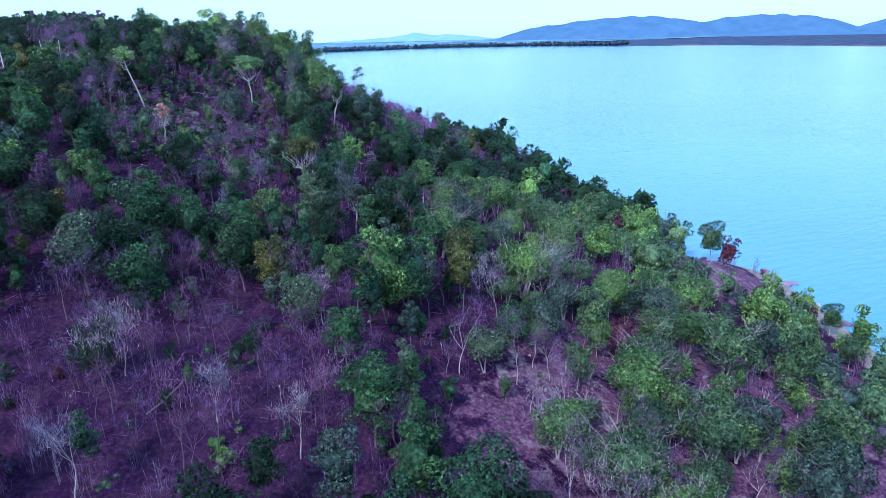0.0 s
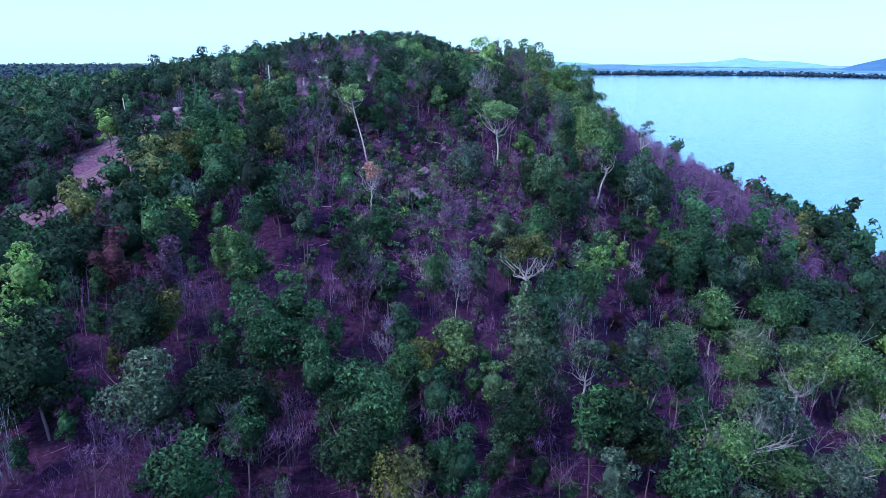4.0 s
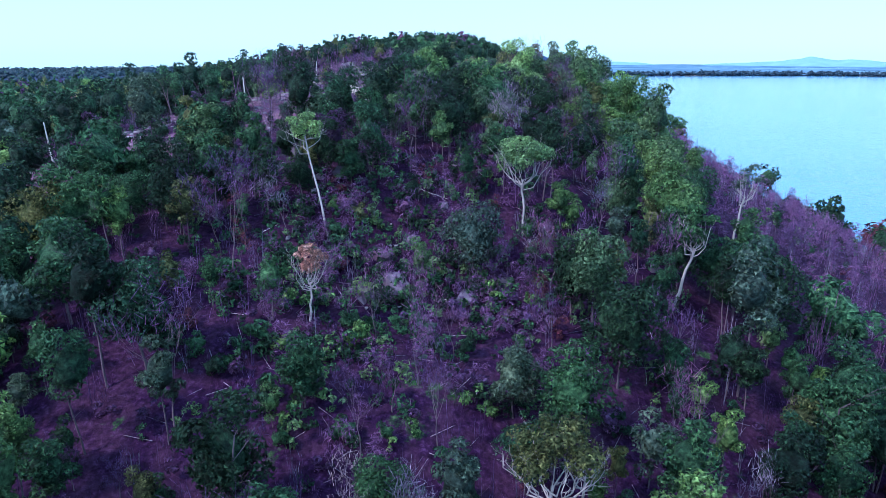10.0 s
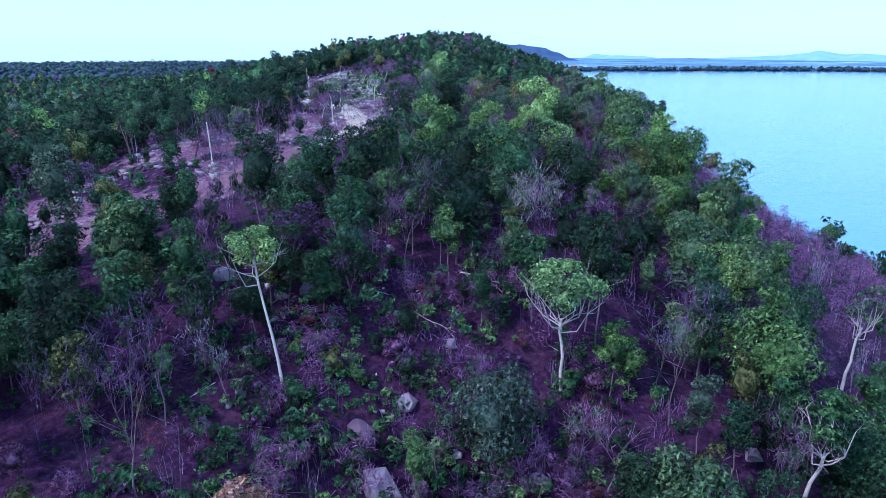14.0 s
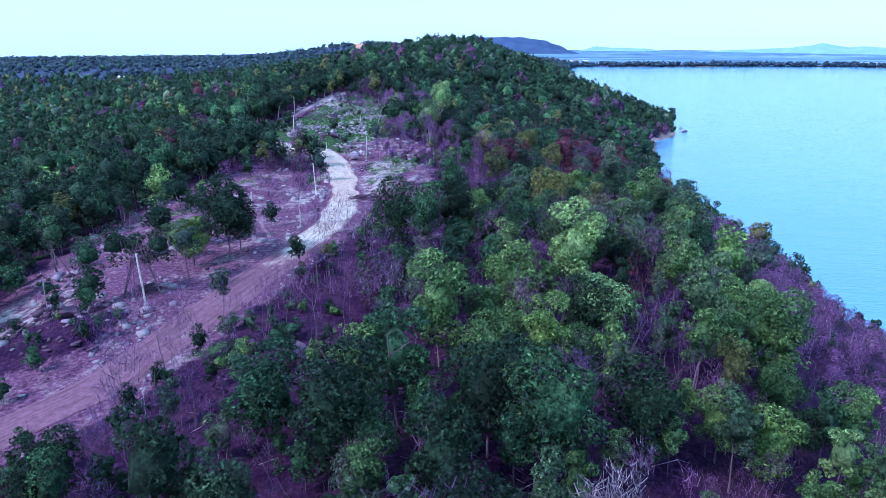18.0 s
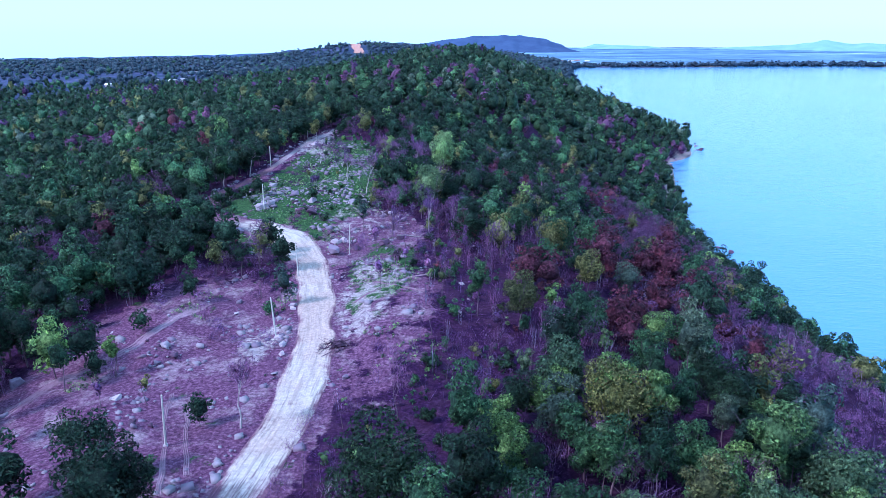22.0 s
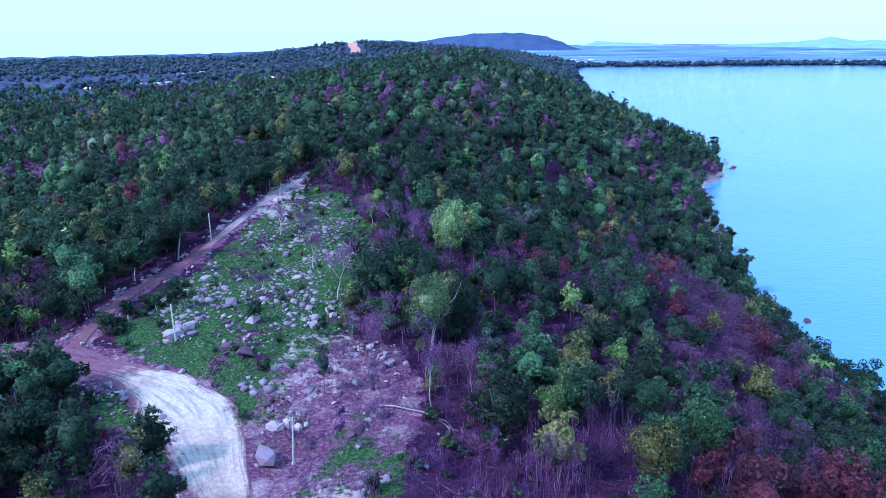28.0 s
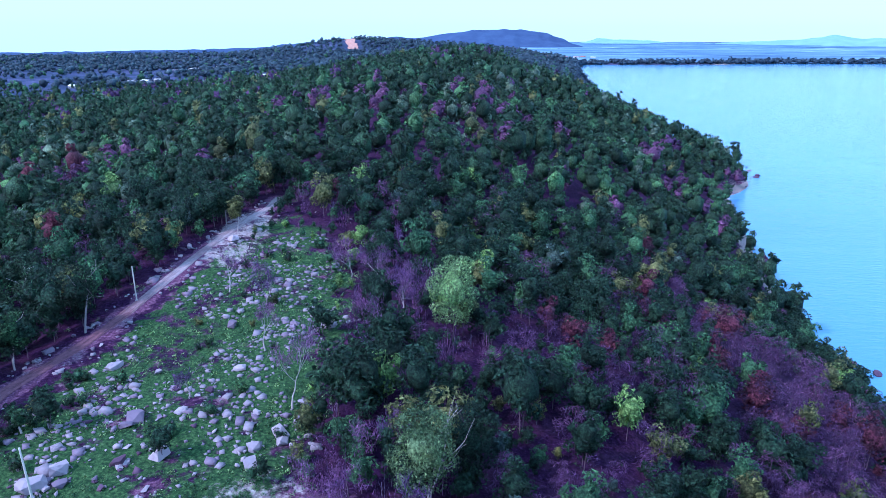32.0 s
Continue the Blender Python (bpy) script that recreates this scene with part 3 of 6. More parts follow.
def with_normals(pieces):
    verts, faces, normals, n = [], [], [], 0
    for v, f, w in pieces:
        verts.append(v)
        faces.append(f + n)
        normals.append(w / np.linalg.norm(w, axis=1)[:, None])
        n += len(v)
    return np.vstack(verts), np.vstack(faces), np.vstack(normals)


def clump_crown(rng, base, top, radius, clumps, leaves, size, flat=0.75, hollow=0.0, core=1, fill=0.5, slim=1.0, lumps=(0.28, 0.46)):
    """A crown of leaf clumps between two heights: sprays on the outside of the clumps, gaps between them, a dim inside."""
    mid, half = (base + top) / 2, (top - base) / 2
    squash = np.array([1, 1, flat])
    a = np.arange(clumps) * 2.4 + rng.uniform(-0.5, 0.5, clumps)
    h = rng.permutation(np.linspace(-0.8, 0.85, clumps)) if clumps > 1 else np.zeros(1)
    r = radius * np.sqrt(rng.uniform(0.04 + hollow, 1.0, clumps)) * 0.74 * np.sqrt(np.maximum(0.12, 1 - h * h * 0.8))
    c = np.stack([r * np.cos(a), r * np.sin(a), mid + half * h], 1)
    cr = radius * rng.uniform(*lumps, clumps)
    many = 4 * leaves
    own = rng.choice(clumps, many, p=cr**2 / (cr**2).sum())
    d = rng.normal(size=(many, 3))
    d[:, 2] += 0.4
    d /= np.linalg.norm(d, axis=1)[:, None]
    at = c[own] + d * cr[own, None] * squash * rng.uniform(0.72, 1.16, (many, 1))
    free = np.ones(many, bool)
    for j in range(clumps):
        free &= (own == j) | (np.linalg.norm((at - c[j]) / (cr[j] * squash), axis=1) > 0.8)
    pick_ = np.flatnonzero(free)[:leaves]
    at, d = at[pick_], d[pick_]
    normal = d + rng.normal(scale=0.5, size=d.shape) + np.array([0, 0, 0.35])
    out = d * 0.9 + (at - np.array([0, 0, mid])) / max(radius, half) * 0.45 + np.array([0, 0, 0.15])
    pieces = [leaf_quads(rng, at, normal, size, out, 0.2, slim)]
    cv, cf = CORES[1]
    if core == 1:
        for ci, ri in zip(c, cr):
            pieces.append((ci + cv * (1 + 0.2 * rng.normal(size=(len(cv), 1))) * ri * fill * squash, cf, cv))
    elif core == 2:
        pieces.append((np.array([0, 0, mid]) + cv * (1 + 0.15 * rng.normal(size=(len(cv), 1))) * np.array([radius, radius, half]) * fill, cf, cv))
    return with_normals(pieces)


def bare_normals(templates):
    """The same foliage with each leaf lit by its own tilt."""
    return [t[:2] for t in templates]


def tube(a, b, ra, rb, sides=5):
    a, b = np.asarray(a, float), np.asarray(b, float)
    w = (b - a) / max(np.linalg.norm(b - a), 1e-6)
    u = np.cross(w, (0.3, 0.9, 0.2))
    u /= np.linalg.norm(u)
    v = np.cross(w, u)
    ang = np.arange(sides) / sides * 2 * math.pi
    ring = np.cos(ang)[:, None] * u + np.sin(ang)[:, None] * v
    verts = np.vstack([a + ring * ra, b + ring * rb])
    i = np.arange(sides)
    return verts, np.stack([i, (i + 1) % sides, sides + (i + 1) % sides, sides + i], 1)


def joined(pieces):
    verts, faces, n = [], [], 0
    for v, f in pieces:
        verts.append(v)
        faces.append(f + n)
        n += len(v)
    return np.vstack(verts), np.vstack(faces)


def limb(rng, pieces, at, way, length, radius, depth, kinks=3, spread=0.6, up=0.15, sides=5, tips=None):
    """A branch of a few kinked pieces that forks on."""
    p, w, r = np.asarray(at, float), np.asarray(way, float), radius
    for i in range(kinks):
        q = p + w * length / kinks
        pieces.append(tube(p, q, r, r * 0.82, sides))
        p, r = q, r * 0.82
        w = w + rng.normal(scale=0.14, size=3) + np.array([0, 0, up * 0.4])
        w /= np.linalg.norm(w)
        if depth > 0 and i >= kinks - 2:
            for _ in range(rng.integers(1, 3)):
                side = w + rng.normal(scale=spread, size=3) + np.array([0, 0, up])
                limb(rng, pieces, p, side / np.linalg.norm(side), length * rng.uniform(0.5, 0.75), r * 0.62, depth - 1, 2, spread, up, max(3, sides - 1), tips)
    if tips is not None and depth == 0:
        tips.append(p)


def tree_parts(rng, tall, radius, crown_from, clumps, leaves, size, flat=0.75, trunk=0.11, stems=1, limbs=4):
    """A trunk with limbs, and the crown about it: two meshes' arrays."""
    wood = []
    for s in range(stems):
        lean = rng.normal(scale=0.07 + 0.1 * (stems > 1), size=3) * np.array([1, 1, 0])
        foot = np.array([rng.uniform(-0.2, 0.2), rng.uniform(-0.2, 0.2), -0.4]) * (stems > 1) + np.array([0, 0, -0.4])
        p, r = foot, trunk * rng.uniform(0.85, 1.2)
        for i in range(5):
            q = p + (np.array([0, 0, 1]) + lean + rng.normal(scale=0.06, size=3)) * tall * 0.17
            wood.append(tube(p, q, r, r * 0.85, 5))
            p, r = q, r * 0.85
            if i >= 2 and s < 3:
                for _ in range(max(1, limbs // 3)):
                    a = rng.uniform(0, 2 * math.pi)
                    limb(rng, wood, p, (math.cos(a) * 0.8, math.sin(a) * 0.8, 0.6), radius * rng.uniform(0.6, 0.95), r * 0.6, 1, 2, 0.5, 0.2, 3)
    return joined(wood), clump_crown(rng, tall * crown_from, tall, radius, clumps, leaves, size, flat, 0.0, 2, 0.6)


def bare_parts(rng, tall, twigs, trunk=0.08, spread=0.55, fine=0.018):
    """A leafless tree: limbs as the trunk part, a haze of fine twigs as the crown."""
    wood, tips = [], []
    limb(rng, wood, (0, 0, -0.4), (rng.normal(scale=0.05), rng.normal(scale=0.05), 1), tall * 0.62, trunk, 3, 5, spread, 0.3, 5, tips)
    tips = np.array(tips)
    at = tips[rng.integers(0, len(tips), twigs)] + rng.normal(scale=tall * 0.045, size=(twigs, 3))
    way = rng.normal(scale=0.5, size=(twigs, 3)) + np.array([0, 0, 0.9])
    way /= np.linalg.norm(way, axis=1)[:, None]
    return joined(wood), twig_quads(rng, at, way, tall * 0.11, fine)


def twig_quads(rng, at, way, length, width):
    """Fine straight twigs, each one thin blade."""
    n = len(at)
    some = np.cross(way, rng.normal(size=(n, 3)))
    some /= np.linalg.norm(some, axis=1)[:, None]
    s = (length * rng.uniform(0.6, 1.4, n))[:, None]
    verts = np.stack([at - some * width, at + some * width, at + way * s + some * width * 0.4, at + way * s - some * width * 0.4], 1)
    return verts.reshape(-1, 3), np.arange(4 * n).reshape(n, 4)


def spread_copies(templates, xs, ys, zs, sizes, rng):
    """One mesh's arrays out of many copies of some templates."""
    verts, faces, normals, n = [], [], [], 0
    choice = rng.integers(0, len(templates), len(xs))
    turn = rng.uniform(0, 2 * math.pi, len(xs))
    squash = rng.uniform(0.85, 1.2, len(xs))
    for k, (tv, tf, *tn) in enumerate(templates):
        idx = np.flatnonzero(choice == k)
        if not len(idx):
            continue
        c, s = np.cos(turn[idx])[:, None], np.sin(turn[idx])[:, None]
        x, y, z = tv[:, 0][None], tv[:, 1][None], tv[:, 2][None]
        sz = sizes[idx][:, None]
        v = np.stack([(x * c - y * s) * sz + xs[idx][:, None], (x * s + y * c) * sz + ys[idx][:, None], z * sz * squash[idx][:, None] + zs[idx][:, None]], 2)
        f = tf[None] + (np.arange(len(idx)) * len(tv))[:, None, None] + n
        verts.append(v.reshape(-1, 3))
        faces.append(f.reshape(-1, tf.shape[1]))
        if tn:
            nx, ny, nz = tn[0][:, 0][None], tn[0][:, 1][None], tn[0][:, 2][None]
            normals.append(np.stack([nx * c - ny * s, nx * s + ny * c, np.broadcast_to(nz, (len(idx), nz.shape[1]))], 2).reshape(-1, 3))
        n += v.shape[0] * v.shape[1]
    return (np.vstack(verts), np.vstack(faces), np.vstack(normals)) if normals else (np.vstack(verts), np.vstack(faces))


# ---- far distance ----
# far hills: haze is painted as blue base colour and lifted by emission
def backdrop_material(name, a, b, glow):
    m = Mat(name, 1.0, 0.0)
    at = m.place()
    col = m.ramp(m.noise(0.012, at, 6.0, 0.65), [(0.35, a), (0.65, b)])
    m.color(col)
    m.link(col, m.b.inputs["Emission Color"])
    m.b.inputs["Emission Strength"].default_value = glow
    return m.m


def far_range(name, eye, distance, crest, material, label, seed, depth=350):
    """A long range of hills: crest heights by bearing (degrees) and angle over the level, with a slope before it."""
    az = np.linspace(crest[0][0], crest[-1][0], 160)
    el = np.interp(az, *np.array(crest).T)
    ex, ey, ez = eye
    rows = []
    for k, near in ((1.0, 0), (0.97, 0.12), (0.72, 0.35), (0.38, 0.65), (0.1, 0.9), (-0.15, 1.05)):
        r = distance - depth * near + 25 * value_noise(az * 40, az * 0 + near * 400, 30, seed + 1)
        z = ez + distance * np.tan(np.radians(el))
        z = -6 + (z + 6) * max(k, 0) + (6 * value_noise(az * 60, az * 0 + near * 300, 40, seed)) * (k > 0) - 12 * (k <= 0)
        rows.append(np.stack([ex + r * np.sin(np.radians(az)), ey + r * np.cos(np.radians(az)), z], 1))
    me = mesh_of(name, np.vstack(rows), grid_faces(len(rows), len(az)), material, True)
    return tagged(new(name, me), label, "hills", kind="structure")


# wooded hill tones with the distance haze already mixed into the blue
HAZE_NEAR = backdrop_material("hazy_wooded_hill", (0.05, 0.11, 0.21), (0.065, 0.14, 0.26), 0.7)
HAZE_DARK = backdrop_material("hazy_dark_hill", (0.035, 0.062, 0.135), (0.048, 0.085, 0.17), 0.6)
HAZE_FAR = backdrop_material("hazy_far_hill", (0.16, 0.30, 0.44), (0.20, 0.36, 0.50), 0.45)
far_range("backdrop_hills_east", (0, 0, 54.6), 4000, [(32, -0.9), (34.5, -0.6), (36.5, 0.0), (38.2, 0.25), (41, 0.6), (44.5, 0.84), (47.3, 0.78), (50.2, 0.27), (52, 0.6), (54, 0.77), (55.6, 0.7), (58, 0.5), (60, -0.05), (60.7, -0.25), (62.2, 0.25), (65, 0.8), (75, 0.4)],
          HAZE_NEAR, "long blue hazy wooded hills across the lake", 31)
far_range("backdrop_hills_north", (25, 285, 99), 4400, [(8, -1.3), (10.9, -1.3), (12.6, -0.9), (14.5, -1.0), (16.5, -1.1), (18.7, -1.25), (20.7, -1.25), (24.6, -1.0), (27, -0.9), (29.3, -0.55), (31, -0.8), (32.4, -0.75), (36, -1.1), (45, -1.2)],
          HAZE_FAR, "low hills on the horizon, pale blue from painted haze", 33)
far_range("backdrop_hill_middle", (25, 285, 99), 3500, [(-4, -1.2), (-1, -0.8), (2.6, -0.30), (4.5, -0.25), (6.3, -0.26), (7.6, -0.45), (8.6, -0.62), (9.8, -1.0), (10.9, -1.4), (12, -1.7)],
          HAZE_DARK, "dark wooded hill behind the ridge, blued for haze", 35, 250)
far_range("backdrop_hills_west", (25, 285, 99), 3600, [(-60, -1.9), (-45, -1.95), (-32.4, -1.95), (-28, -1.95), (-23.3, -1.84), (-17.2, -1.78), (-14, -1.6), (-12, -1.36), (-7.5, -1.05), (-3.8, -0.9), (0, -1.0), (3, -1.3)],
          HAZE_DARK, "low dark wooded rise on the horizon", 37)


def plain_beyond():
    """The flat fields behind the far shore, with pale strips of flooded land."""
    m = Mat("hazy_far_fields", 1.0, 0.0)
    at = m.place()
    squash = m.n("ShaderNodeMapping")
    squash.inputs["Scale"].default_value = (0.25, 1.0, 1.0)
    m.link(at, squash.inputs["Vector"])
    # the field blues include painted haze, and the emission below brightens it
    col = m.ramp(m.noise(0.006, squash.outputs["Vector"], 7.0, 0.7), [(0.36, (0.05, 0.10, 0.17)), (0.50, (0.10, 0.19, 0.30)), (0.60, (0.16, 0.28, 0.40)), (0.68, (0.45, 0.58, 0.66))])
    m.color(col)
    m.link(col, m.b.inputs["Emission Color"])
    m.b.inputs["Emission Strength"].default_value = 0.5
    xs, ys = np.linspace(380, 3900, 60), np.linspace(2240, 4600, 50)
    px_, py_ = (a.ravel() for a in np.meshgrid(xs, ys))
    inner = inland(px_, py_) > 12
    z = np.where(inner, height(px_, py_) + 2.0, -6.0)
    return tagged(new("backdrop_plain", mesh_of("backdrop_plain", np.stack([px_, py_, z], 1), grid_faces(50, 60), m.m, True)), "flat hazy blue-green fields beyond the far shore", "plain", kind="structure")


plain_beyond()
scar = np.array([(-236, 2330), (-244, 2400), (-262, 2470), (-270, 2540), (-282, 2600)], float)
RED_DIRT = road_material("red_dirt", (0.62, 0.34, 0.28), (0.55, 0.26, 0.2), 0.5)
scar_pts = np.stack([np.interp(np.linspace(0, 4, 120), range(5), scar[:, k]) for k in (0, 1)], 1)
tagged(new("road_far", strip("road_far", scar_pts, 15, 3.0, RED_DIRT)), "red dirt cutting on the distant rise", "road", kind="structure")


# ---- woods ----
STANDOUTS = [(17.6, 135, 4), (39.2, 152.5, 5), (17.2, 149.5, 4), (36.4, 113.5, 5), (38.6, 96, 4), (28, 111, 3.5), (60.8, 96, 3), (28, 379, 4), (23.5, 343, 4), (21.5, 230, 4)]


def shore_belt(x, y):
    """The strip of green trees along the water below the violet flank."""
    edge = np.interp(y, (56, 97, 104, 128, 200, 340, 400, 440, 480), (119, 135, 129, 139, 142, 141, 145, 141, 146)) - x
    return (1 - smooth(edge + 4 * value_noise(x, y, 12, 93) - np.interp(y, (125, 205, 265), (34, 26, 14)), 0, 8)) * smooth(y, 112, 128) * (1 - smooth(y, 440, 480)) * (0.75 + 0.35 * value_noise(x, y, 18, 94))


def violet_slope(x, y):
    """The leafless violet thicket on the flank over the lake."""
    edge = np.interp(y, (150, 190, 225, 260, 300, 330), (64, 64, 68, 76, 89, 101)) + 5 * value_noise(x, y, 14, 91)
    return smooth(x - edge, -3, 4) * smooth(y, 128, 160) * (1 - smooth(y, 300, 345)) * (1 - shore_belt(x, y))


def woods(x, y):
    """How thick living trees and dry leafless trees stand at a place, 0 to 1 each."""
    patch = value_noise(x, y, 24, 21)
    green, dry = 0.84 + 0.40 * patch, 0.20 - 0.2 * patch
    bare = smooth(oval(x, y, -12, 66, 46, 30), 0, 0.35)
    rocky = smooth(oval(x, y, 26, 138, 26, 27), 0, 0.35)
    mauve = violet_slope(x, y)
    verge = smooth(oval(x, y, 10, 226, 8, 24), 0, 0.3)
    scrub = smooth(oval(x, y, 54, 286, 42, 42), 0, 0.4)
    soil, grass = soil_zone(x, y), grass_zone(x, y)
    green = green * (1 - 0.78 * bare) * (1 - 0.86 * rocky) * (1 - 0.93 * mauve) * (1 - 0.85 * verge) * (1 - 0.55 * scrub)
    dry = dry + 0.5 * bare + 0.8 * mauve + 0.5 * scrub + 0.1 * rocky
    knoll = smooth(oval(x, y, -11, 376, 24, 68), -0.02, 0.12)
    soft = np.where((x > 40) & (y < 90), soil * 0.45, soil)
    open_ = np.clip(np.maximum(np.where(knoll > 0, 0, soft) * 0.95, knoll * 0.985), 0, 1)
    for ax, ay, r in STANDOUTS:
        green = np.where((np.abs(x - ax) < r * 0.8) & (y < ay + r * 0.6) & (y > ay - 2.2 * r), green * 0.08, green)
    scrape = np.maximum(smooth(oval(x, y, 23, 276, 19, 52), 0, 0.3), smooth(oval(x, y, 10, 322, 15, 28), 0, 0.2))
    green, dry = green * (1 - 0.93 * scrape), dry * (1 - 0.5 * scrape)
    shore_bare = smooth(oval(x, y, 115, 88, 15, 23), 0, 0.3)
    green, dry = green * (1 - 0.9 * shore_bare), dry * (1 - 0.8 * shore_bare)
    beach = (x > 44) & (y < 112)
    belt = shore_belt(x, y)
    green, dry = np.maximum(green, 0.85 * belt), dry * (1 - 0.8 * belt)
    dry = np.where(beach, dry * 0.25, dry)
    keep = (1 - open_) * (road_distance(x, y) > 2.0) * (inland(x, y) > np.where(y < 104, 4.0, 1.5))
    return np.clip(green, 0, 0.97) * keep, np.clip(dry, 0, 0.9) * np.where(soil > 0.5, 0.25, 1) * (1 - knoll * 0.95) * (road_distance(x, y) > 2.0) * (inland(x, y) > 2)


def scatter(x0, x1, y0, y1, step, rng):
    xs, ys = np.meshgrid(np.arange(x0, x1, step), np.arange(y0, y1, step))
    return xs.ravel() + rng.uniform(-0.7, 0.7, xs.size) * step, ys.ravel() + rng.uniform(-0.7, 0.7, ys.size) * step


FACES_OF = {"dark": "deep green", "mid": "green", "fresh": "bright fresh green", "olive": "yellowish olive", "grey": "dusty grey-green", "red": "dark red dry", "rust": "rusty orange", "mauve": "mauve-brown fading", "bright": "bright yellow-green", "sage": "soft sage-green", "dry": "leafless mauve-grey", "pale": "leafless pale grey"}
KINDS = {}
STUFF_WORDS = {"dark": "deep green", "mid": "green", "fresh": "fresh green", "olive": "olive", "grey": "grey-green", "red": "red-leaved", "rust": "rusty", "mauve": "mauve-brown", "bright": "bright green", "sage": "sage-green", "dry": "leafless mauve", "pale": "pale leafless"}



def kind_of_tree(name, variants, category):
    """Meshes for each variant of a kind of tree: wood and foliage."""
    KINDS[name] = ([(mesh_of("trunk", *wood, BARK, True), leaf_mesh("crown", leaves, LEAF["mid"])) for wood, leaves in variants], category, [])


r1 = np.random.default_rng(101)
kind_of_tree("broadleaf_tree", [tree_parts(r1, t, r, 0.26, 19, 3500, 0.30) for t, r in ((8.4, 2.9), (9.2, 3.2), (7.6, 2.7), (10.0, 3.0), (8.6, 3.5))], "tree")
kind_of_tree("slender_tree", [tree_parts(r1, t, r, 0.42, 12, 1700, 0.28, trunk=0.09) for t, r in ((10.2, 2.0), (9.2, 1.8), (11.2, 2.2), (8.4, 1.9))], "tree")
kind_of_tree("spreading_tree", [tree_parts(r1, t, r, 0.46, 24, 3600, 0.28, 0.6, 0.16, s, 6) for t, r, s in ((7.0, 3.6, 2), (7.6, 4.1, 3), (6.4, 3.2, 2))], "tree")
kind_of_tree("young_tree", [tree_parts(r1, t, r, 0.24, 9, 900, 0.23, trunk=0.05, limbs=3) for t, r in ((4.8, 1.4), (4.0, 1.3), (5.6, 1.5))], "tree")
kind_of_tree("leafless_tree", [bare_parts(r1, t, 260) for t in (6.2, 7.4, 5.2, 6.8)], "tree")
kind_of_tree("shrub", [tree_parts(r1, 1.9, r, 0.12, 6, 420, 0.23, trunk=0.04, stems=2, limbs=1) for r in (1.1, 1.4, 1.25)], "shrub")


def plant(kind, x, y, colour, size=1.0, turn=None, wood=BARK, label="", variant=None, rng=r1, ground=None):
    """One tree of a kind: the first of each variant is built, the others are copies of it."""
    variants, category, made = KINDS[kind]
    v = int(rng.integers(0, len(variants))) if variant is None else variant
    z = float(height(np.array([x]), np.array([y]))[0]) if ground is None else ground
    turn = rng.uniform(0, 360) if turn is None else turn
    at = pose(x, y, z, 0, 0, turn) @ Matrix.Scale(size, 4)
    first = next((ob for n, ob in made if n == v), None)
    if first is None:
        ob = new(kind)
        ob.empty_display_size = 0.3
        part("trunk", variants[v][0], ob)
        part("crown" if kind != "shrub" else "foliage", variants[v][1], ob)
        made.append((v, ob))
        ob.matrix_basis = at
    else:
        scale = first.scale.copy()
        ob = copy_thing(first, at @ Matrix.Diagonal([1 / s for s in scale]).to_4x4())
    for child in ob.children:
        slot = child.material_slots[0]
        slot.link = "OBJECT"
        slot.material = wood if child.name.startswith("trunk") else LEAF[colour]
    words = {"broadleaf_tree": "rounded broadleaf tree with {} foliage on the wooded hillside", "slender_tree": "slender tall tree with a small {} crown", "spreading_tree": "wide spreading tree with {} foliage near the shore",
             "young_tree": "young thin tree with {} leaves on the slope", "leafless_tree": "{} dry tree with fine bare twigs", "shrub": "low {} shrub on the hillside ground"}[kind]
    return tagged(ob, label or words.format(FACES_OF[colour]), category, kind.replace("_", " ") + "s on the hill")


def fading(x, y):
    """How far the trees of a place have turned mauve or red, 0 to 1."""
    n = value_noise(x, y, 26, 71) * 0.6 + value_noise(x, y, 11, 72) * 0.4
    spot = np.maximum.reduce([smooth(oval(x, y, 76, 288, 30, 40), 0, 0.5), smooth(oval(x, y, 98, 405, 26, 46), 0, 0.5), smooth(oval(x, y, 72, 345, 16, 34), 0, 0.5), smooth(oval(x, y, 76, 424, 20, 26), 0, 0.4), smooth(oval(x, y, 84, 384, 17, 20), 0, 0.4), smooth(oval(x, y, 88, 185, 22, 40), 0, 0.5) * 0.7, smooth(oval(x, y, -150, 560, 50, 40), 0, 0.5)])
    return np.clip(0.10 + 0.55 * smooth(n, 0.15, 0.6) + 0.72 * spot, 0, 0.9)


def pick(rng, table):
    names, weights = zip(*table)
    return names[int(rng.choice(len(names), p=np.array(weights) / sum(weights)))]


NEAR_GREENS = [("dark", 0.30), ("mid", 0.40), ("grey", 0.07), ("olive", 0.05), ("fresh", 0.12), ("sage", 0.06)]
GREENS = [("dark", 0.76), ("mid", 0.15), ("grey", 0.02), ("olive", 0.05), ("fresh", 0.02)]
rt = np.random.default_rng(55)
LIMITS = {"broadleaf_tree": 300, "slender_tree": 230, "spreading_tree": 60, "young_tree": 250, "leafless_tree": 300, "shrub": 290}


def near_zone(x, y):
    """The stretch of hillside that the way passes closest to."""
    low = (y > 28) & (y < 112) & (x > -22) & (x < 134)
    mid = (y >= 112) & (y < 245) & (x > -12) & (x < 74)
    top = (y >= 245) & (y < 330) & (x > 10) & (x < 62)
    return low | mid | top


def low_growth(x, y):
    """Above 0 on the strip before the clearing, where only bushes and young trees grow."""
    return max(float(oval(x, y, -8, 194, 30, 17)), float(oval(x, y, -26, 190, 20, 12)), float(oval(x, y, 20, 262, 10, 45)))


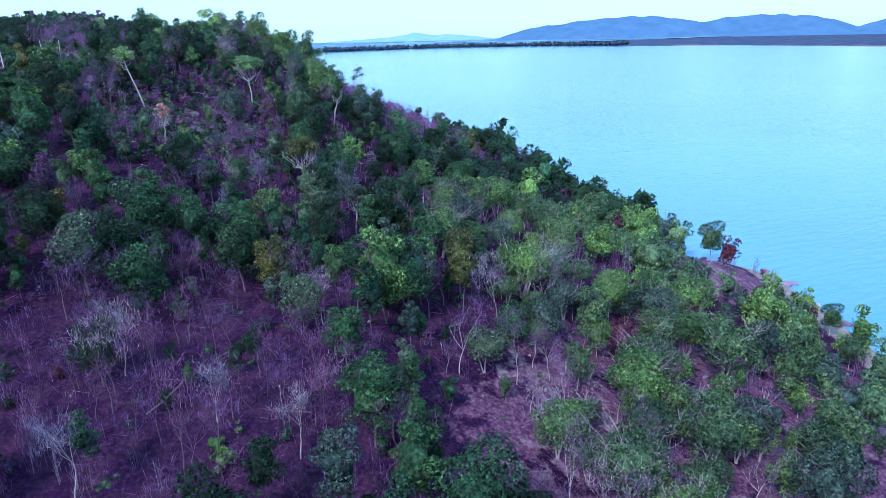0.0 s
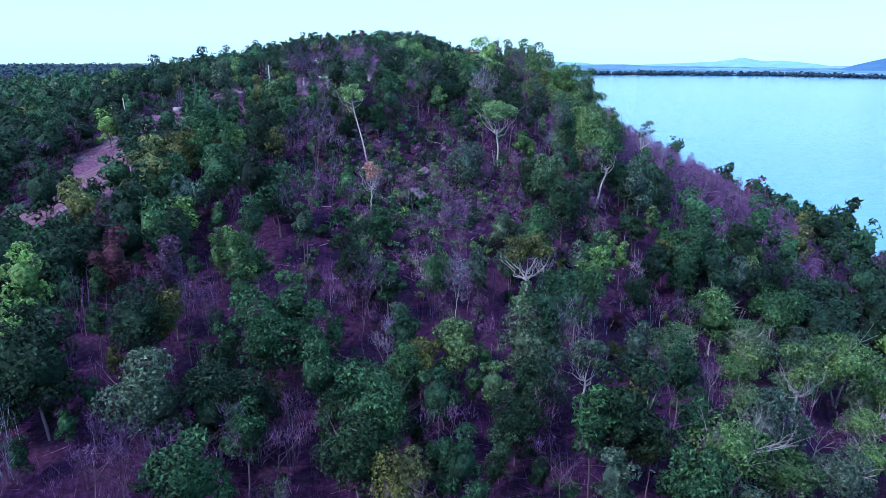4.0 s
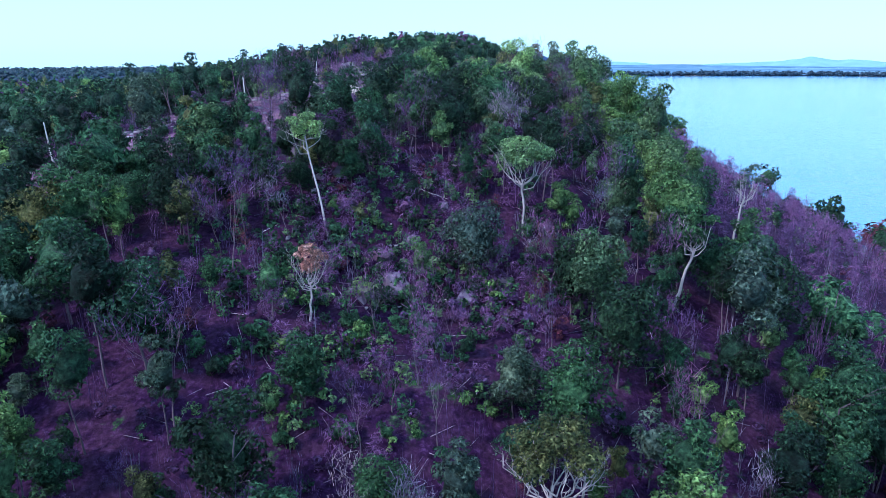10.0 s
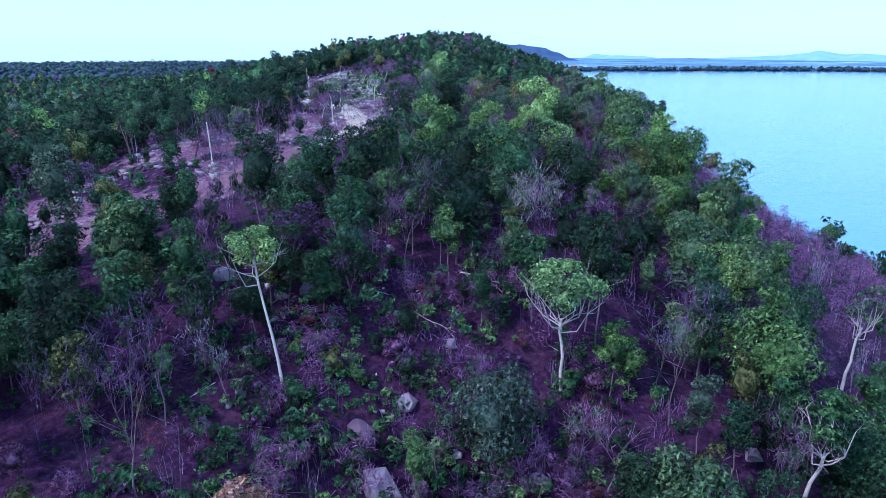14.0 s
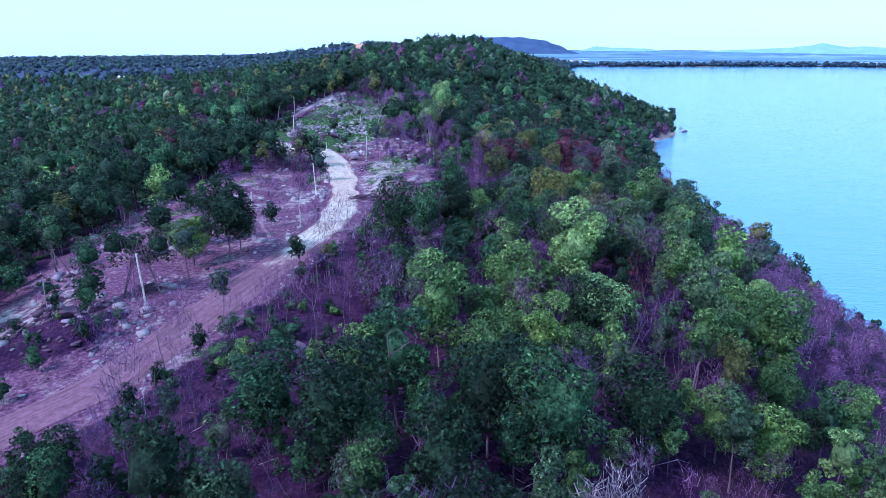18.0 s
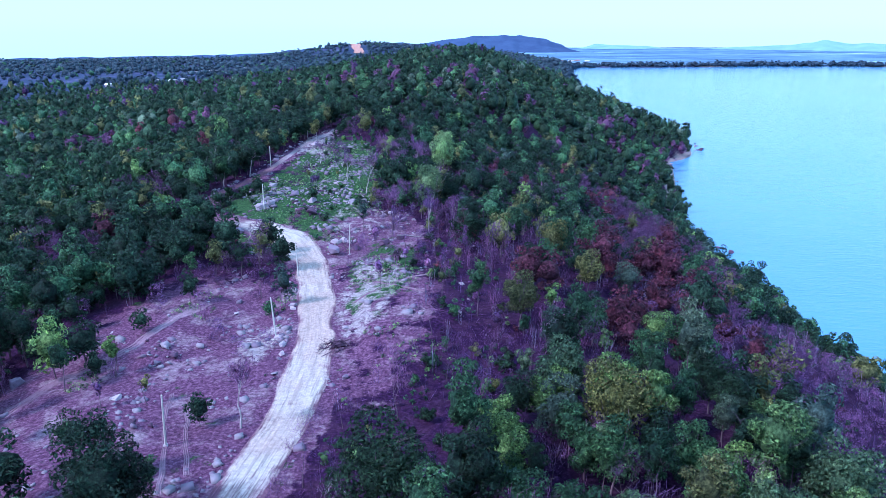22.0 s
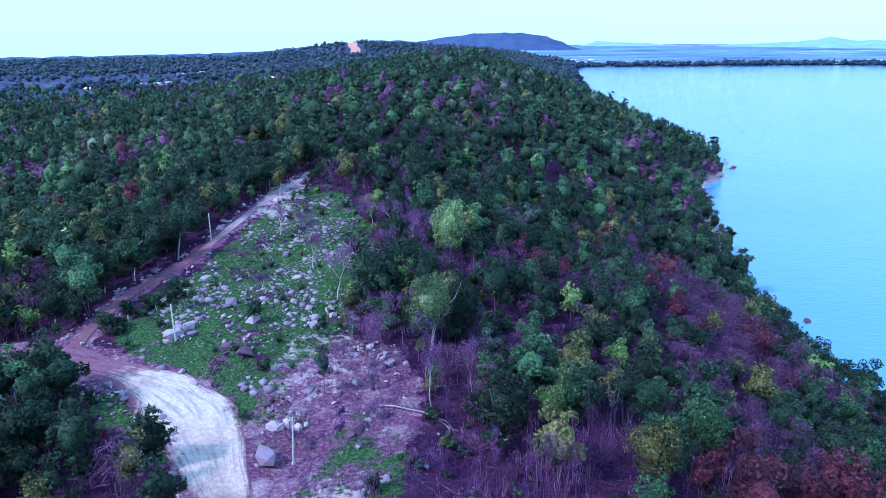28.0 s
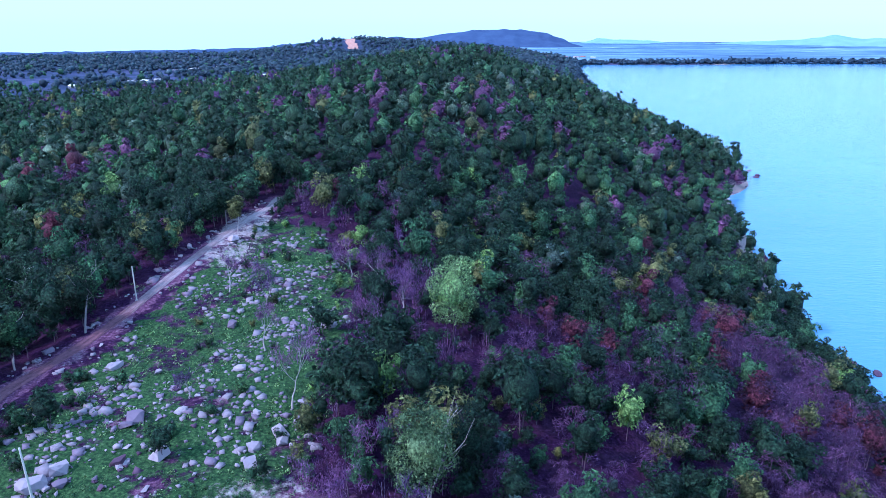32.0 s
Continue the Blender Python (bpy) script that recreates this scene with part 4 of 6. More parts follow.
count = {k: 0 for k in LIMITS}
stuff = {k: [] for k in [*STUFF_WORDS, "thicket"]}
cx, cy = scatter(-175, 145, 30, 480, 3.55, rt)
g, d = woods(cx, cy)
HEIGHT_AT = height(cx, cy)
free_floor = (soil_zone(cx, cy) < 0.4) & (road_distance(cx, cy) > 2.5) & (inland(cx, cy) > 2)
fade_at = fading(cx, cy)
roll = rt.uniform(size=len(cx))
order = np.argsort(np.hypot((cx - 28) * 1.3, np.minimum(np.abs(cy - 70), np.abs(cy - 190)) * 0.5))
for i in order:
    x, y = float(cx[i]), float(cy[i])
    if x < -0.75 * (y + 20) - 25:
        continue
    shore_side = y < 112 and x > 48 or y < 62 and x > 34
    if roll[i] < g[i] * (0.55 if shore_side else 1.0):
        kind = pick(rt, [("spreading_tree", 0.6), ("broadleaf_tree", 0.25), ("young_tree", 0.15)] if shore_side else [("broadleaf_tree", 0.36), ("slender_tree", 0.36), ("young_tree", 0.28)])
        colour = pick(rt, [("fresh", 0.38), ("grey", 0.14), ("sage", 0.48)] if shore_side else NEAR_GREENS if near_zone(x, y) else GREENS)
        if oval(x, y, 58, 196, 26, 38) > 0 and rt.uniform() < 0.6:
            colour = pick(rt, [("fresh", 0.6), ("sage", 0.25), ("bright", 0.15)])
        grove = float(oval(x, y, 58, 196, 28, 40)) > 0
        turned = float(fade_at[i]) * (0.4 if shore_side else 0.25 if grove else 1)
        if rt.uniform() < turned * (0.95 if turned > 0.5 else 0.75):
            colour = pick(rt, [("mauve", 0.86), ("red", 0.07), ("olive", 0.07)] if turned > 0.45 else [("mauve", 0.89), ("red", 0.03), ("olive", 0.08)])
        if colour in ("mauve", "red") and near_zone(x, y) and rt.uniform() < 0.88:
            kind, colour = "leafless_tree", "dry" if colour == "mauve" else "red"
    elif roll[i] < g[i] + d[i]:
        kind = "leafless_tree"
        redder = 0.42 if (x > 55 and 250 < y < 310) else 0.03
        colour = pick(rt, [("dry", 0.9 - redder), ("pale", 0.10), ("red", redder)])
    else:
        if rt.uniform() < 0.7 and free_floor[i]:
            kind, colour = "shrub", pick(rt, [("dark", 0.3), ("mid", 0.3), ("fresh", 0.12), ("olive", 0.1), ("dry", 0.15), ("red", 0.03)])
        else:
            continue
    size = float(np.clip(rt.lognormal(-0.17, 0.24), 0.5, 1.25)) * (0.9 if shore_side else 1.0)
    if kind == "slender_tree" and float(shore_belt(np.array([x]), np.array([y]))[0]) > 0.2:
        kind, size = "broadleaf_tree", size * 0.85
    if low_growth(x, y) > 0 and kind not in ("shrub", "leafless_tree"):
        kind, size = ("young_tree", size * 0.8) if rt.uniform() < 0.55 else ("shrub", size)
    if violet_slope(np.array([x]), np.array([y]))[0] > 0.5:
        if kind == "leafless_tree" or rt.uniform() < 0.8:
            kind, colour = "leafless_tree", pick(rt, [("thicket", 0.8), ("dry", 0.15), ("pale", 0.05)])
        size *= 0.75
    elif kind == "leafless_tree" and not near_zone(x, y) and (rt.uniform() < 0.5 or (x > 35 and y > 310)):
        colour = "thicket"
    if near_zone(x, y) and count[kind] < LIMITS[kind] and colour != "thicket":
        count[kind] += 1
        plant(kind, x, y, colour, size, wood=PALE_BARK if shore_side else BARK, rng=rt, ground=float(HEIGHT_AT[i]))
    else:
        small = {"shrub": 0.3, "young_tree": 0.55}.get(kind, 1.0)
        stuff[colour].append((x, y, size * small))



def stand(name, colour, spots, templates, label, rng):
    a = np.array(spots)
    z = height(a[:, 0], a[:, 1])
    ok = z > 0.3
    arrays = spread_copies(templates, a[ok, 0], a[ok, 1], z[ok], a[ok, 2], rng)
    return tagged(new(name, leaf_mesh(name, arrays, colour)), label, "trees", kind="stuff")


rs = np.random.default_rng(77)
leafy = bare_normals([clump_crown(rs, t * 0.22, t, r, 9, 460, 0.62, core=2, fill=0.64) for t, r in ((8.2, 3.1), (9.2, 3.3), (7.4, 2.9), (10.4, 2.8), (6.4, 3.4))])
fuzzy = bare_normals([clump_crown(rs, 0.3, t, r, 7, 300, 0.72, core=0, slim=0.15) for t, r in ((4.6, 2.2), (5.4, 2.4), (3.8, 2.0))])


def thin_bare(rng, tall, n):
    at = np.stack([rng.normal(scale=0.5, size=n), rng.normal(scale=0.5, size=n), rng.uniform(0, tall * 0.6, n)], 1)
    way = rng.normal(scale=0.28, size=(n, 3)) + np.array([0, 0, 1.0])
    a = twig_quads(rng, at, way / np.linalg.norm(way, axis=1)[:, None], tall * 0.26, 0.019)
    b = twig_quads(rng, np.array([[0, 0, -0.3], [0.3, 0.2, -0.3], [-0.4, 0.1, -0.3]]), np.array([[0.03, 0.02, 1], [0.08, 0, 1], [-0.06, 0.05, 1.0]]), tall * 0.8, 0.05)
    return joined([a, b])


twiggy = [thin_bare(rs, t, 60) for t in (5.6, 6.6, 5.0, 7.2)]
coarse_leafy = bare_normals([clump_crown(rs, t * 0.2, t, r, 7, 170, 1.05, core=2, fill=0.66) for t, r in ((8.2, 3.4), (9.2, 3.6), (7.4, 3.2), (10.2, 3.0))])
for colour, spots in stuff.items():
    if colour in ("thicket", "mauve"):
        if colour == "thicket":
            far_side = [(a, b, c) for a, b, c in spots if b > 300]
            spots = [(a, b, c) for a, b, c in spots if b <= 300]
            stand("thicket", LEAF["mauve"], far_side, fuzzy, "dark mauve leafless thicket on the flank over the lake", rs)
        stand("thicket", LEAF["dry" if colour == "thicket" else colour], [(a, b, c * (1.0 if colour == "thicket" else 1.4)) for a, b, c in spots], fuzzy, "bushy violet leafless thicket on the flank of the hill" if colour == "thicket" else f"bushy {STUFF_WORDS[colour]} fading trees on the hill", rs)
        continue
    if colour not in ("dry", "pale"):
        away = [s for s in spots if s[0] < -62 or (s[0] > 100 and 112 < s[1] < 330)]
        spots = [s for s in spots if not (s[0] < -62 or (s[0] > 100 and 112 < s[1] < 330))]
        if away:
            stand("woodland", LEAF[colour], away, coarse_leafy, f"farther stand of {STUFF_WORDS[colour]} trees on the flank of the hill", rs)
    if spots:
        stand("woodland" if colour not in ("dry", "pale") else "dry_woodland", LEAF[colour], spots, twiggy if colour in ("dry", "pale") else leafy, f"stand of {STUFF_WORDS[colour]} trees covering the hillside", rs)
stems = [joined([tube((0, 0, -0.4), (0.12, 0.05, 4.2), 0.10, 0.06, 4)]), joined([tube((0, 0, -0.4), (-0.2, 0.1, 4.6), 0.09, 0.05, 4), tube((0.2, 0, -0.4), (0.7, 0.3, 3.8), 0.07, 0.05, 4)])]
stand("woodland_trunks", BARK, [s for c in ("dark", "mid", "fresh", "olive", "grey", "mauve", "red") for s in stuff[c]], stems, "thin grey trunks under the hillside trees", rs)

# low brush on the forest floor
ux, uy = scatter(-45, 105, 42, 335, 2.7, rs)
ok = (soil_zone(ux, uy) < 0.45) & (grass_zone(ux, uy) < 0.3) & (inland(ux, uy) > 4) & (road_distance(ux, uy) > 1.5) & (rs.uniform(size=len(ux)) < 0.30 + 0.35 * value_noise(ux, uy, 12, 81) + 0.55 * smooth(oval(ux, uy, 26, 145, 28, 30), 0, 0.3))
spots = np.stack([ux, uy, rs.uniform(0.5, 1.25, len(ux)) * (1 + 0.5 * smooth(oval(ux, uy, 26, 145, 26, 28), 0, 0.3))], 1)[ok]
brush = bare_normals([clump_crown(rs, 0.1, h, w, 3, 80, 0.28, core=0) for h, w in ((1.3, 0.9), (1.7, 1.0), (1.0, 1.1))])
share = rs.uniform(size=len(spots))
for colour, a, b in (("dark", 0, 0.36), ("mid", 0.36, 0.66), ("fresh", 0.66, 0.74), ("mauve", 0.74, 0.97), ("red", 0.97, 1)):
    sel = (share >= a) & (share < b)
    tagged(stand("underbrush", LEAF[colour], spots[sel], brush, f"low {STUFF_WORDS[colour]} brush on the forest floor", rs), category="brush")

# bushes between the stones of the rocky slope
bx_, by_ = rs.normal(26, 11, 420), rs.normal(146, 13, 420)
for colour, a, b in (("mid", 0, 130), ("dark", 130, 240), ("sage", 240, 300), ("fresh", 300, 330), ("dry", 330, 420)):
    spots = np.stack([bx_[a:b], by_[a:b], rs.uniform(0.7, 1.5, b - a)], 1)
    tagged(stand("scrub", LEAF[colour], spots, brush if colour != "dry" else [(v * 0.55, f) for v, f in fuzzy], f"low {STUFF_WORDS[colour]} bushes between the stones of the slope", rs), category="brush")

# thin leafless saplings and low brush between the trees
sx, sy = scatter(-60, 140, 36, 420, 2.5, rs)
g, d = woods(sx, sy)
okay = (rs.uniform(size=len(sx)) < 0.18 + 0.55 * d) & (soil_zone(sx, sy) < 0.6) & ((sx < 44) | (sy > 112) | (rs.uniform(size=len(sx)) < 0.25)) & (grass_zone(sx, sy) < 0.3) & (inland(sx, sy) > 4) & (road_distance(sx, sy) > 2) & ((sy < 330) | (sx < 30)) & (sx > -0.75 * (sy + 20) - 10)
spots = np.stack([sx, sy, rs.uniform(0.35, 0.85, len(sx))], 1)[okay]
half = rs.uniform(size=len(spots)) < 0.72
lean_twigs = [thin_bare(rs, t, 13) for t in (5.0, 6.4, 4.2, 5.6)]
dim = half & (rs.uniform(size=len(spots)) < 0.55)
stand("dry_saplings", LEAF["mauve"], spots[dim], lean_twigs, "thicket of thin leafless dark mauve saplings", rs)
stand("dry_saplings", LEAF["dry"], spots[half & ~dim], lean_twigs, "thicket of thin leafless mauve saplings", rs)
stand("pale_saplings", LEAF["pale"], spots[~half], lean_twigs, "scattered thin pale leafless saplings", rs)

# the long ridge and the low country beyond
RED_FIELDS = (((-322, 925), (-322, 985), 11), ((-318, 1010), (-300, 1030), 9))
PALE_ROAD = ((-520, 1660), (-492, 1700), (-470, 1745), (-452, 1800), (-440, 1850))


def far_ground_free(x, y):
    """Where no far tree stands: on and before the red fields, the pale road and the houses."""
    free = np.ones(np.shape(x), bool)
    for (ax, ay), (bx_, by_), half in RED_FIELDS:
        free &= ~((np.abs(x - (ax + bx_) / 2) < half + 4) & (y > ay - 60) & (y < by_ + 6))
    free &= line_distance(x, y, np.array(PALE_ROAD, float))[0] > 32
    for hx, hy, *_ in HOUSES:
        free &= ~((np.abs(x - hx) < 12) & (y > hy - 70) & (y < hy + 10))
    return free


HOUSES = ((-449, 1388, 14, 9, "white"), (-432, 1394, 11, 8, "grey"), (-470, 1382, 10, 8, "grey"), (-262, 1418, 16, 9, "white"), (-243, 1424, 12, 8, "red"), (-281, 1412, 11, 8, "grey"), (-196, 1436, 14, 9, "white"), (-520, 1300, 11, 8, "white"))
ridge_leafy = bare_normals([clump_crown(rs, t * 0.2, t, r, 7, 150, 1.2, core=2, fill=0.68) for t, r in ((9, 3.6), (10.8, 3.8), (7.6, 3.4), (9.5, 3.0))])
mid_leafy = bare_normals([clump_crown(rs, t * 0.15, t, r, 5, 46, 2.1, 0.85, core=2, fill=0.74) for t, r in ((9, 3.8), (11, 4.2), (7.6, 3.6), (10, 3.2))])
fx, fy = scatter(-780, 275, 120, 1280, 7.0, rs)
keep = ((fy > 480) | (fx < -175)) & (fx > -0.72 * (fy + 40)) & (inland(fx, fy) > 3)
field = np.maximum(smooth(fy, 960, 1180) * smooth(-fx, 230, 400), smooth(value_noise(fx, fy, 95, 45) + 0.5 * value_noise(fx, fy, 40, 46), 0.25, 0.6) * smooth(fy, 760, 900) * smooth(-fx, 110, 200))
keep &= (rs.uniform(size=len(fx)) < 0.9 - 0.78 * field) & far_ground_free(fx, fy)
fx, fy = fx[keep], fy[keep]
kind_roll = rs.uniform(size=len(fx)) * 0.66 + 0.16 + 0.26 * value_noise(fx, fy, 38, 95) + 0.30 * (fading(fx, fy) - 0.2)
for colour, a, b in (("dark", -1, 0.62), ("mid", 0.62, 0.73), ("grey", 0.73, 0.77), ("olive", 0.77, 0.82), ("mauve", 0.82, 1.09), ("red", 1.09, 2)):
    sel = (kind_roll >= a) & (kind_roll < b)
    if sel.any():
        size_at = np.clip(rs.lognormal(-0.1, 0.28, len(fx)), 0.5, 1.4)
        close = (fy < 720) & (fx > -230)
        for zone, shapes, where in ((sel & close, ridge_leafy, "on the near ridge"), (sel & ~close, mid_leafy, "on the long ridge")):
            if zone.any():
                stand("ridge_forest", LEAF[colour], np.stack([fx[zone], fy[zone], size_at[zone]], 1), shapes, f"distant forest of {STUFF_WORDS[colour]} trees {where}", rs)
wide_leafy = bare_normals([clump_crown(rs, 0, t, r, 3, 12, 4.0, 0.8, core=2, fill=0.8) for t, r in ((9, 5), (10, 6), (8, 5.5))])
fx, fy = scatter(-2100, 420, 1280, 2750, 14, rs)
keep = far_ground_free(fx, fy) & (line_distance(fx, fy, scar)[0] > 30) & (fx > -0.72 * (fy + 40)) & (inland(fx, fy) > 6) & (rs.uniform(size=len(fx)) < 0.42 + 0.35 * smooth(fy, 1380, 1600) + 0.75 * value_noise(fx, fy, 120, 43) + 0.35 * value_noise(fx, fy, 45, 44) + 0.25 * smooth(fx, -500, 0))
sel = rs.uniform(size=keep.sum()) < 0.93
far_spots = np.stack([fx[keep], fy[keep], np.clip(rs.lognormal(-0.1, 0.3, keep.sum()), 0.5, 1.5)], 1)
stand("far_forest", LEAF["distant"], far_spots[sel], wide_leafy, "far deep green forest on the low country, blued for haze", rs)
stand("far_forest", LEAF["mid"], far_spots[~sel], wide_leafy, "far green forest on the low country", rs)
for (ax, ay), (bx_, by_), half in RED_FIELDS:
    line = np.stack([np.linspace(ax, bx_, 40), np.linspace(ay, by_, 40)], 1)
    tagged(new("field", strip("field", line, half, 0.6, RED_DIRT)), "bare red earth field between far woods", "field", kind="structure")
step = np.linspace(0, len(PALE_ROAD) - 1, 140)
line = np.stack([np.interp(step, range(len(PALE_ROAD)), np.array(PALE_ROAD, float)[:, k]) for k in (0, 1)], 1)
for _ in range(30):
    line[1:-1] = (line[:-2] + 2 * line[1:-1] + line[2:]) / 4
PALE_FAR = road_material("pale_far_dirt", (0.62, 0.58, 0.60), (0.5, 0.3, 0.3), 0.62)
tagged(new("road_far", strip("road_far", line, 6, 2.0, PALE_FAR)), "pale curved dirt road in the far country", "road", kind="structure")
ROOFS = {"white": plain_material("white_sheet_roof", (0.6, 0.6, 0.62), (0.8, 0.8, 0.82), 0.5, 0.5), "grey": plain_material("grey_sheet_roof", (0.3, 0.3, 0.34), (0.45, 0.45, 0.5), 0.5, 0.5), "red": plain_material("red_tiled_roof", (0.35, 0.12, 0.1), (0.5, 0.2, 0.16), 0.5)}
HOUSE_WALL = plain_material("plastered_house_wall", (0.5, 0.48, 0.48), (0.66, 0.64, 0.62), 0.6)
HOUSE_DARK = plain_material("dark_window_opening", (0.03, 0.03, 0.04), (0.05, 0.05, 0.06), 0.6)


def box_arrays(x0, x1, y0, y1, z0, z1):
    v = np.array([(x, y, z) for z in (z0, z1) for y in (y0, y1) for x in (x0, x1)], float)
    return v, np.array([(0, 2, 3, 1), (4, 5, 7, 6), (0, 1, 5, 4), (2, 6, 7, 3), (0, 4, 6, 2), (1, 3, 7, 5)])


def house(x, y, wide, deep, roof, turn):
    """A low far house: walls, a pitched roof with eaves, a door and two windows."""
    ob = thing("house", x, y, float(height(np.array([x]), np.array([y]))[0]), turn)
    w, d = wide / 2, deep / 2
    part("wall", mesh_of("wall", *box_arrays(-w, w, -d, d, -0.5, 3.2), HOUSE_WALL), ob)
    e = 0.7
    v = np.array([(-w - e, -d - e, 3.0), (w + e, -d - e, 3.0), (w + e, 0, 5.0), (-w - e, 0, 5.0), (-w - e, d + e, 3.0), (w + e, d + e, 3.0)] + [(-w - e, -d - e, 3.2), (w + e, -d - e, 3.2), (w + e, 0, 5.2), (-w - e, 0, 5.2), (-w - e, d + e, 3.2), (w + e, d + e, 3.2)])
    f = [(0, 3, 2, 1), (3, 4, 5, 2), (6, 7, 8, 9), (9, 8, 11, 10), (0, 1, 7, 6), (4, 10, 11, 5), (0, 6, 9, 3), (3, 9, 10, 4), (1, 2, 8, 7), (2, 5, 11, 8)]
    part("roof", mesh_of("roof", v, f, ROOFS[roof]), ob)
    part("door", mesh_of("door", *box_arrays(-0.5, 0.5, -d - 0.06, -d + 0.02, 0, 2.1), HOUSE_DARK), ob)
    for k in (-0.6, 0.6):
        part("window", mesh_of("window", *box_arrays(k * w - 0.7, k * w + 0.7, -d - 0.05, -d + 0.02, 1.0, 2.2), HOUSE_DARK), ob)
    return tagged(ob, f"small far house with {roof} roof among fields and trees", "house", "houses in the far country")


for k, (hx, hy, wide, deep, roof) in enumerate(HOUSES):
    house(hx, hy, wide, deep, roof, (k * 37) % 50 - 25)
for k in range(9):
    house(335 + k * 19 + (k % 3) * 6, 2440 + (k * 29) % 70, 16, 11, ("red", "red", "white")[k % 3], (k * 41) % 60 - 30)
# the belt of trees along the far shore
along = COAST[28:37]
run = np.r_[0, np.cumsum(np.hypot(*np.diff(along, axis=0).T))]
at = rs.uniform(0, run[-1], 1500)
bx, by = np.interp(at, run, along[:, 0]), np.interp(at, run, along[:, 1])
push = rs.uniform(4, 60, 1500)
bx, by = bx + push * smooth(bx, 1100, 1500), by + push * (1 - smooth(bx, 1300, 1550))
stand("far_shore_trees", LEAF["distant"], np.stack([bx, by, rs.uniform(0.8, 1.5, 1500)], 1), wide_leafy, "dark belt of trees along the far shore, blued for haze", rs)


# ---- single trees that stand out ----
def special_tree(name, x, y, wood, leaves, bark, leaf, label, turn=0.0):
    ob = new(name)
    ob.empty_display_size = 0.3
    ob.matrix_basis = pose(x, y, float(height(np.array([x]), np.array([y]))[0]), 0, 0, turn)
    part("trunk", mesh_of("trunk", *wood, bark, True), ob)
    if leaves is not None:
        part("crown", leaf_mesh("crown", leaves, leaf), ob)
    return tagged(ob, label, "shrub" if name == "shrub" else "tree")


def umbrella_tree(rng, tall, bare, radius, leaves, size, lean=(0.0, 0.0), trunk=0.2, thick=0.24, boughs=9, dense=0.35):
    """A long bare trunk, contorted pale boughs that fan out, and a shallow ragged crown carried on their ends."""
    wood = []
    foot = np.array([0, 0, -0.5])
    top = np.array([lean[0], lean[1], tall * bare])
    p, r = foot, trunk
    for i in range(6):
        k = (i + 1) / 6
        q = foot * (1 - k) + top * k + rng.normal(scale=0.09, size=3) * np.array([1, 1, 0])
        wood.append(tube(p, q, r, r * 0.9, 7))
        p, r = q, r * 0.9
    low = tall * (1 - thick)
    for i in range(boughs):
        a = i / boughs * 2 * math.pi + rng.uniform(-0.35, 0.35)
        out = radius * math.sqrt(rng.uniform(0.12, 0.85))
        end = np.array([p[0] + math.cos(a) * out, p[1] + math.sin(a) * out, low + (tall - low) * rng.uniform(0.1, 0.55)])
        start = foot + (p - foot) * rng.uniform(0.82, 1.0)
        b, rb = start, r * rng.uniform(0.45, 0.7)
        for k in (0.28, 0.55, 0.8, 1.0):
            c = start + (end - start) * np.array([k**0.62, k**0.62, k**1.6]) + rng.normal(scale=0.06 * radius * (k < 1), size=3)
            wood.append(tube(b, c, rb, rb * 0.78, 5))
            b, rb = c, rb * 0.78
            if k > 0.3:
                way = (end - start) / np.linalg.norm(end - start) + rng.normal(scale=0.7, size=3) + np.array([0, 0, 0.3])
                limb(rng, wood, b, way / np.linalg.norm(way), radius * rng.uniform(0.25, 0.45), rb * 0.6, 1, 2, 0.6, 0.25, 4)
    v, f, n = clump_crown(rng, low, tall, radius, 13, leaves, size, 0.6, 0.0, 1 if dense > 0.5 else 0, 0.45, 1.0, (0.2, 0.36))
    return joined(wood), (v + np.array([p[0], p[1], 0.0]), f, n)


rq = np.random.default_rng(303)
special_tree("umbrella_tree", 17.6, 135.0, *umbrella_tree(rq, 7.4, 0.5, 2.0, 1500, 0.21, (0.3, 0.0), 0.14, 0.34, 14), PALE_BARK, LEAF["rust"], "pale-trunked tree with a thin rust-orange crown among the shrubs")
special_tree("umbrella_tree", 39.2, 152.5, *umbrella_tree(rq, 10.8, 0.58, 3.8, 2600, 0.30, (-0.3, 0.3), 0.18, 0.24, 13, 0.8), PALE_BARK, LEAF["bright"], "tall pale-trunked tree with contorted boughs and a flat green crown")
special_tree("umbrella_tree", 17.2, 149.5, *umbrella_tree(rq, 13.4, 0.82, 2.7, 1500, 0.28, (-2.9, 3.4), 0.15, 0.18, 7), PALE_BARK, LEAF["bright"], "very tall leaning bare-trunked tree with a small bright green crown")
special_tree("umbrella_tree", 36.4, 113.5, *umbrella_tree(rq, 9.6, 0.52, 3.3, 2600, 0.26, (0.3, 0.2), 0.2, 0.3, 15, 0.8), PALE_BARK, LEAF["olive"], "white-branched tree with a dense olive-green cap")
special_tree("umbrella_tree", 38.6, 114.6, *umbrella_tree(rq, 8.2, 0.6, 1.8, 260, 0.24, (0.4, 0.1), 0.15), PALE_BARK, LEAF["olive"], "smaller white-branched tree with sparse olive leaves")
special_tree("umbrella_tree", 38.6, 96, *umbrella_tree(rq, 8.6, 0.5, 2.4, 1500, 0.3, (0.5, -0.3), 0.17, 0.34), PALE_BARK, LEAF["grey"], "pale-trunked tree with a round grey-green crown")
special_tree("umbrella_tree", 53, 141, *umbrella_tree(rq, 10.5, 0.6, 2.4, 1400, 0.32, (1.8, 0.4), 0.2, 0.36), PALE_BARK, LEAF["mid"], "leaning pale-trunked tree with green crown")
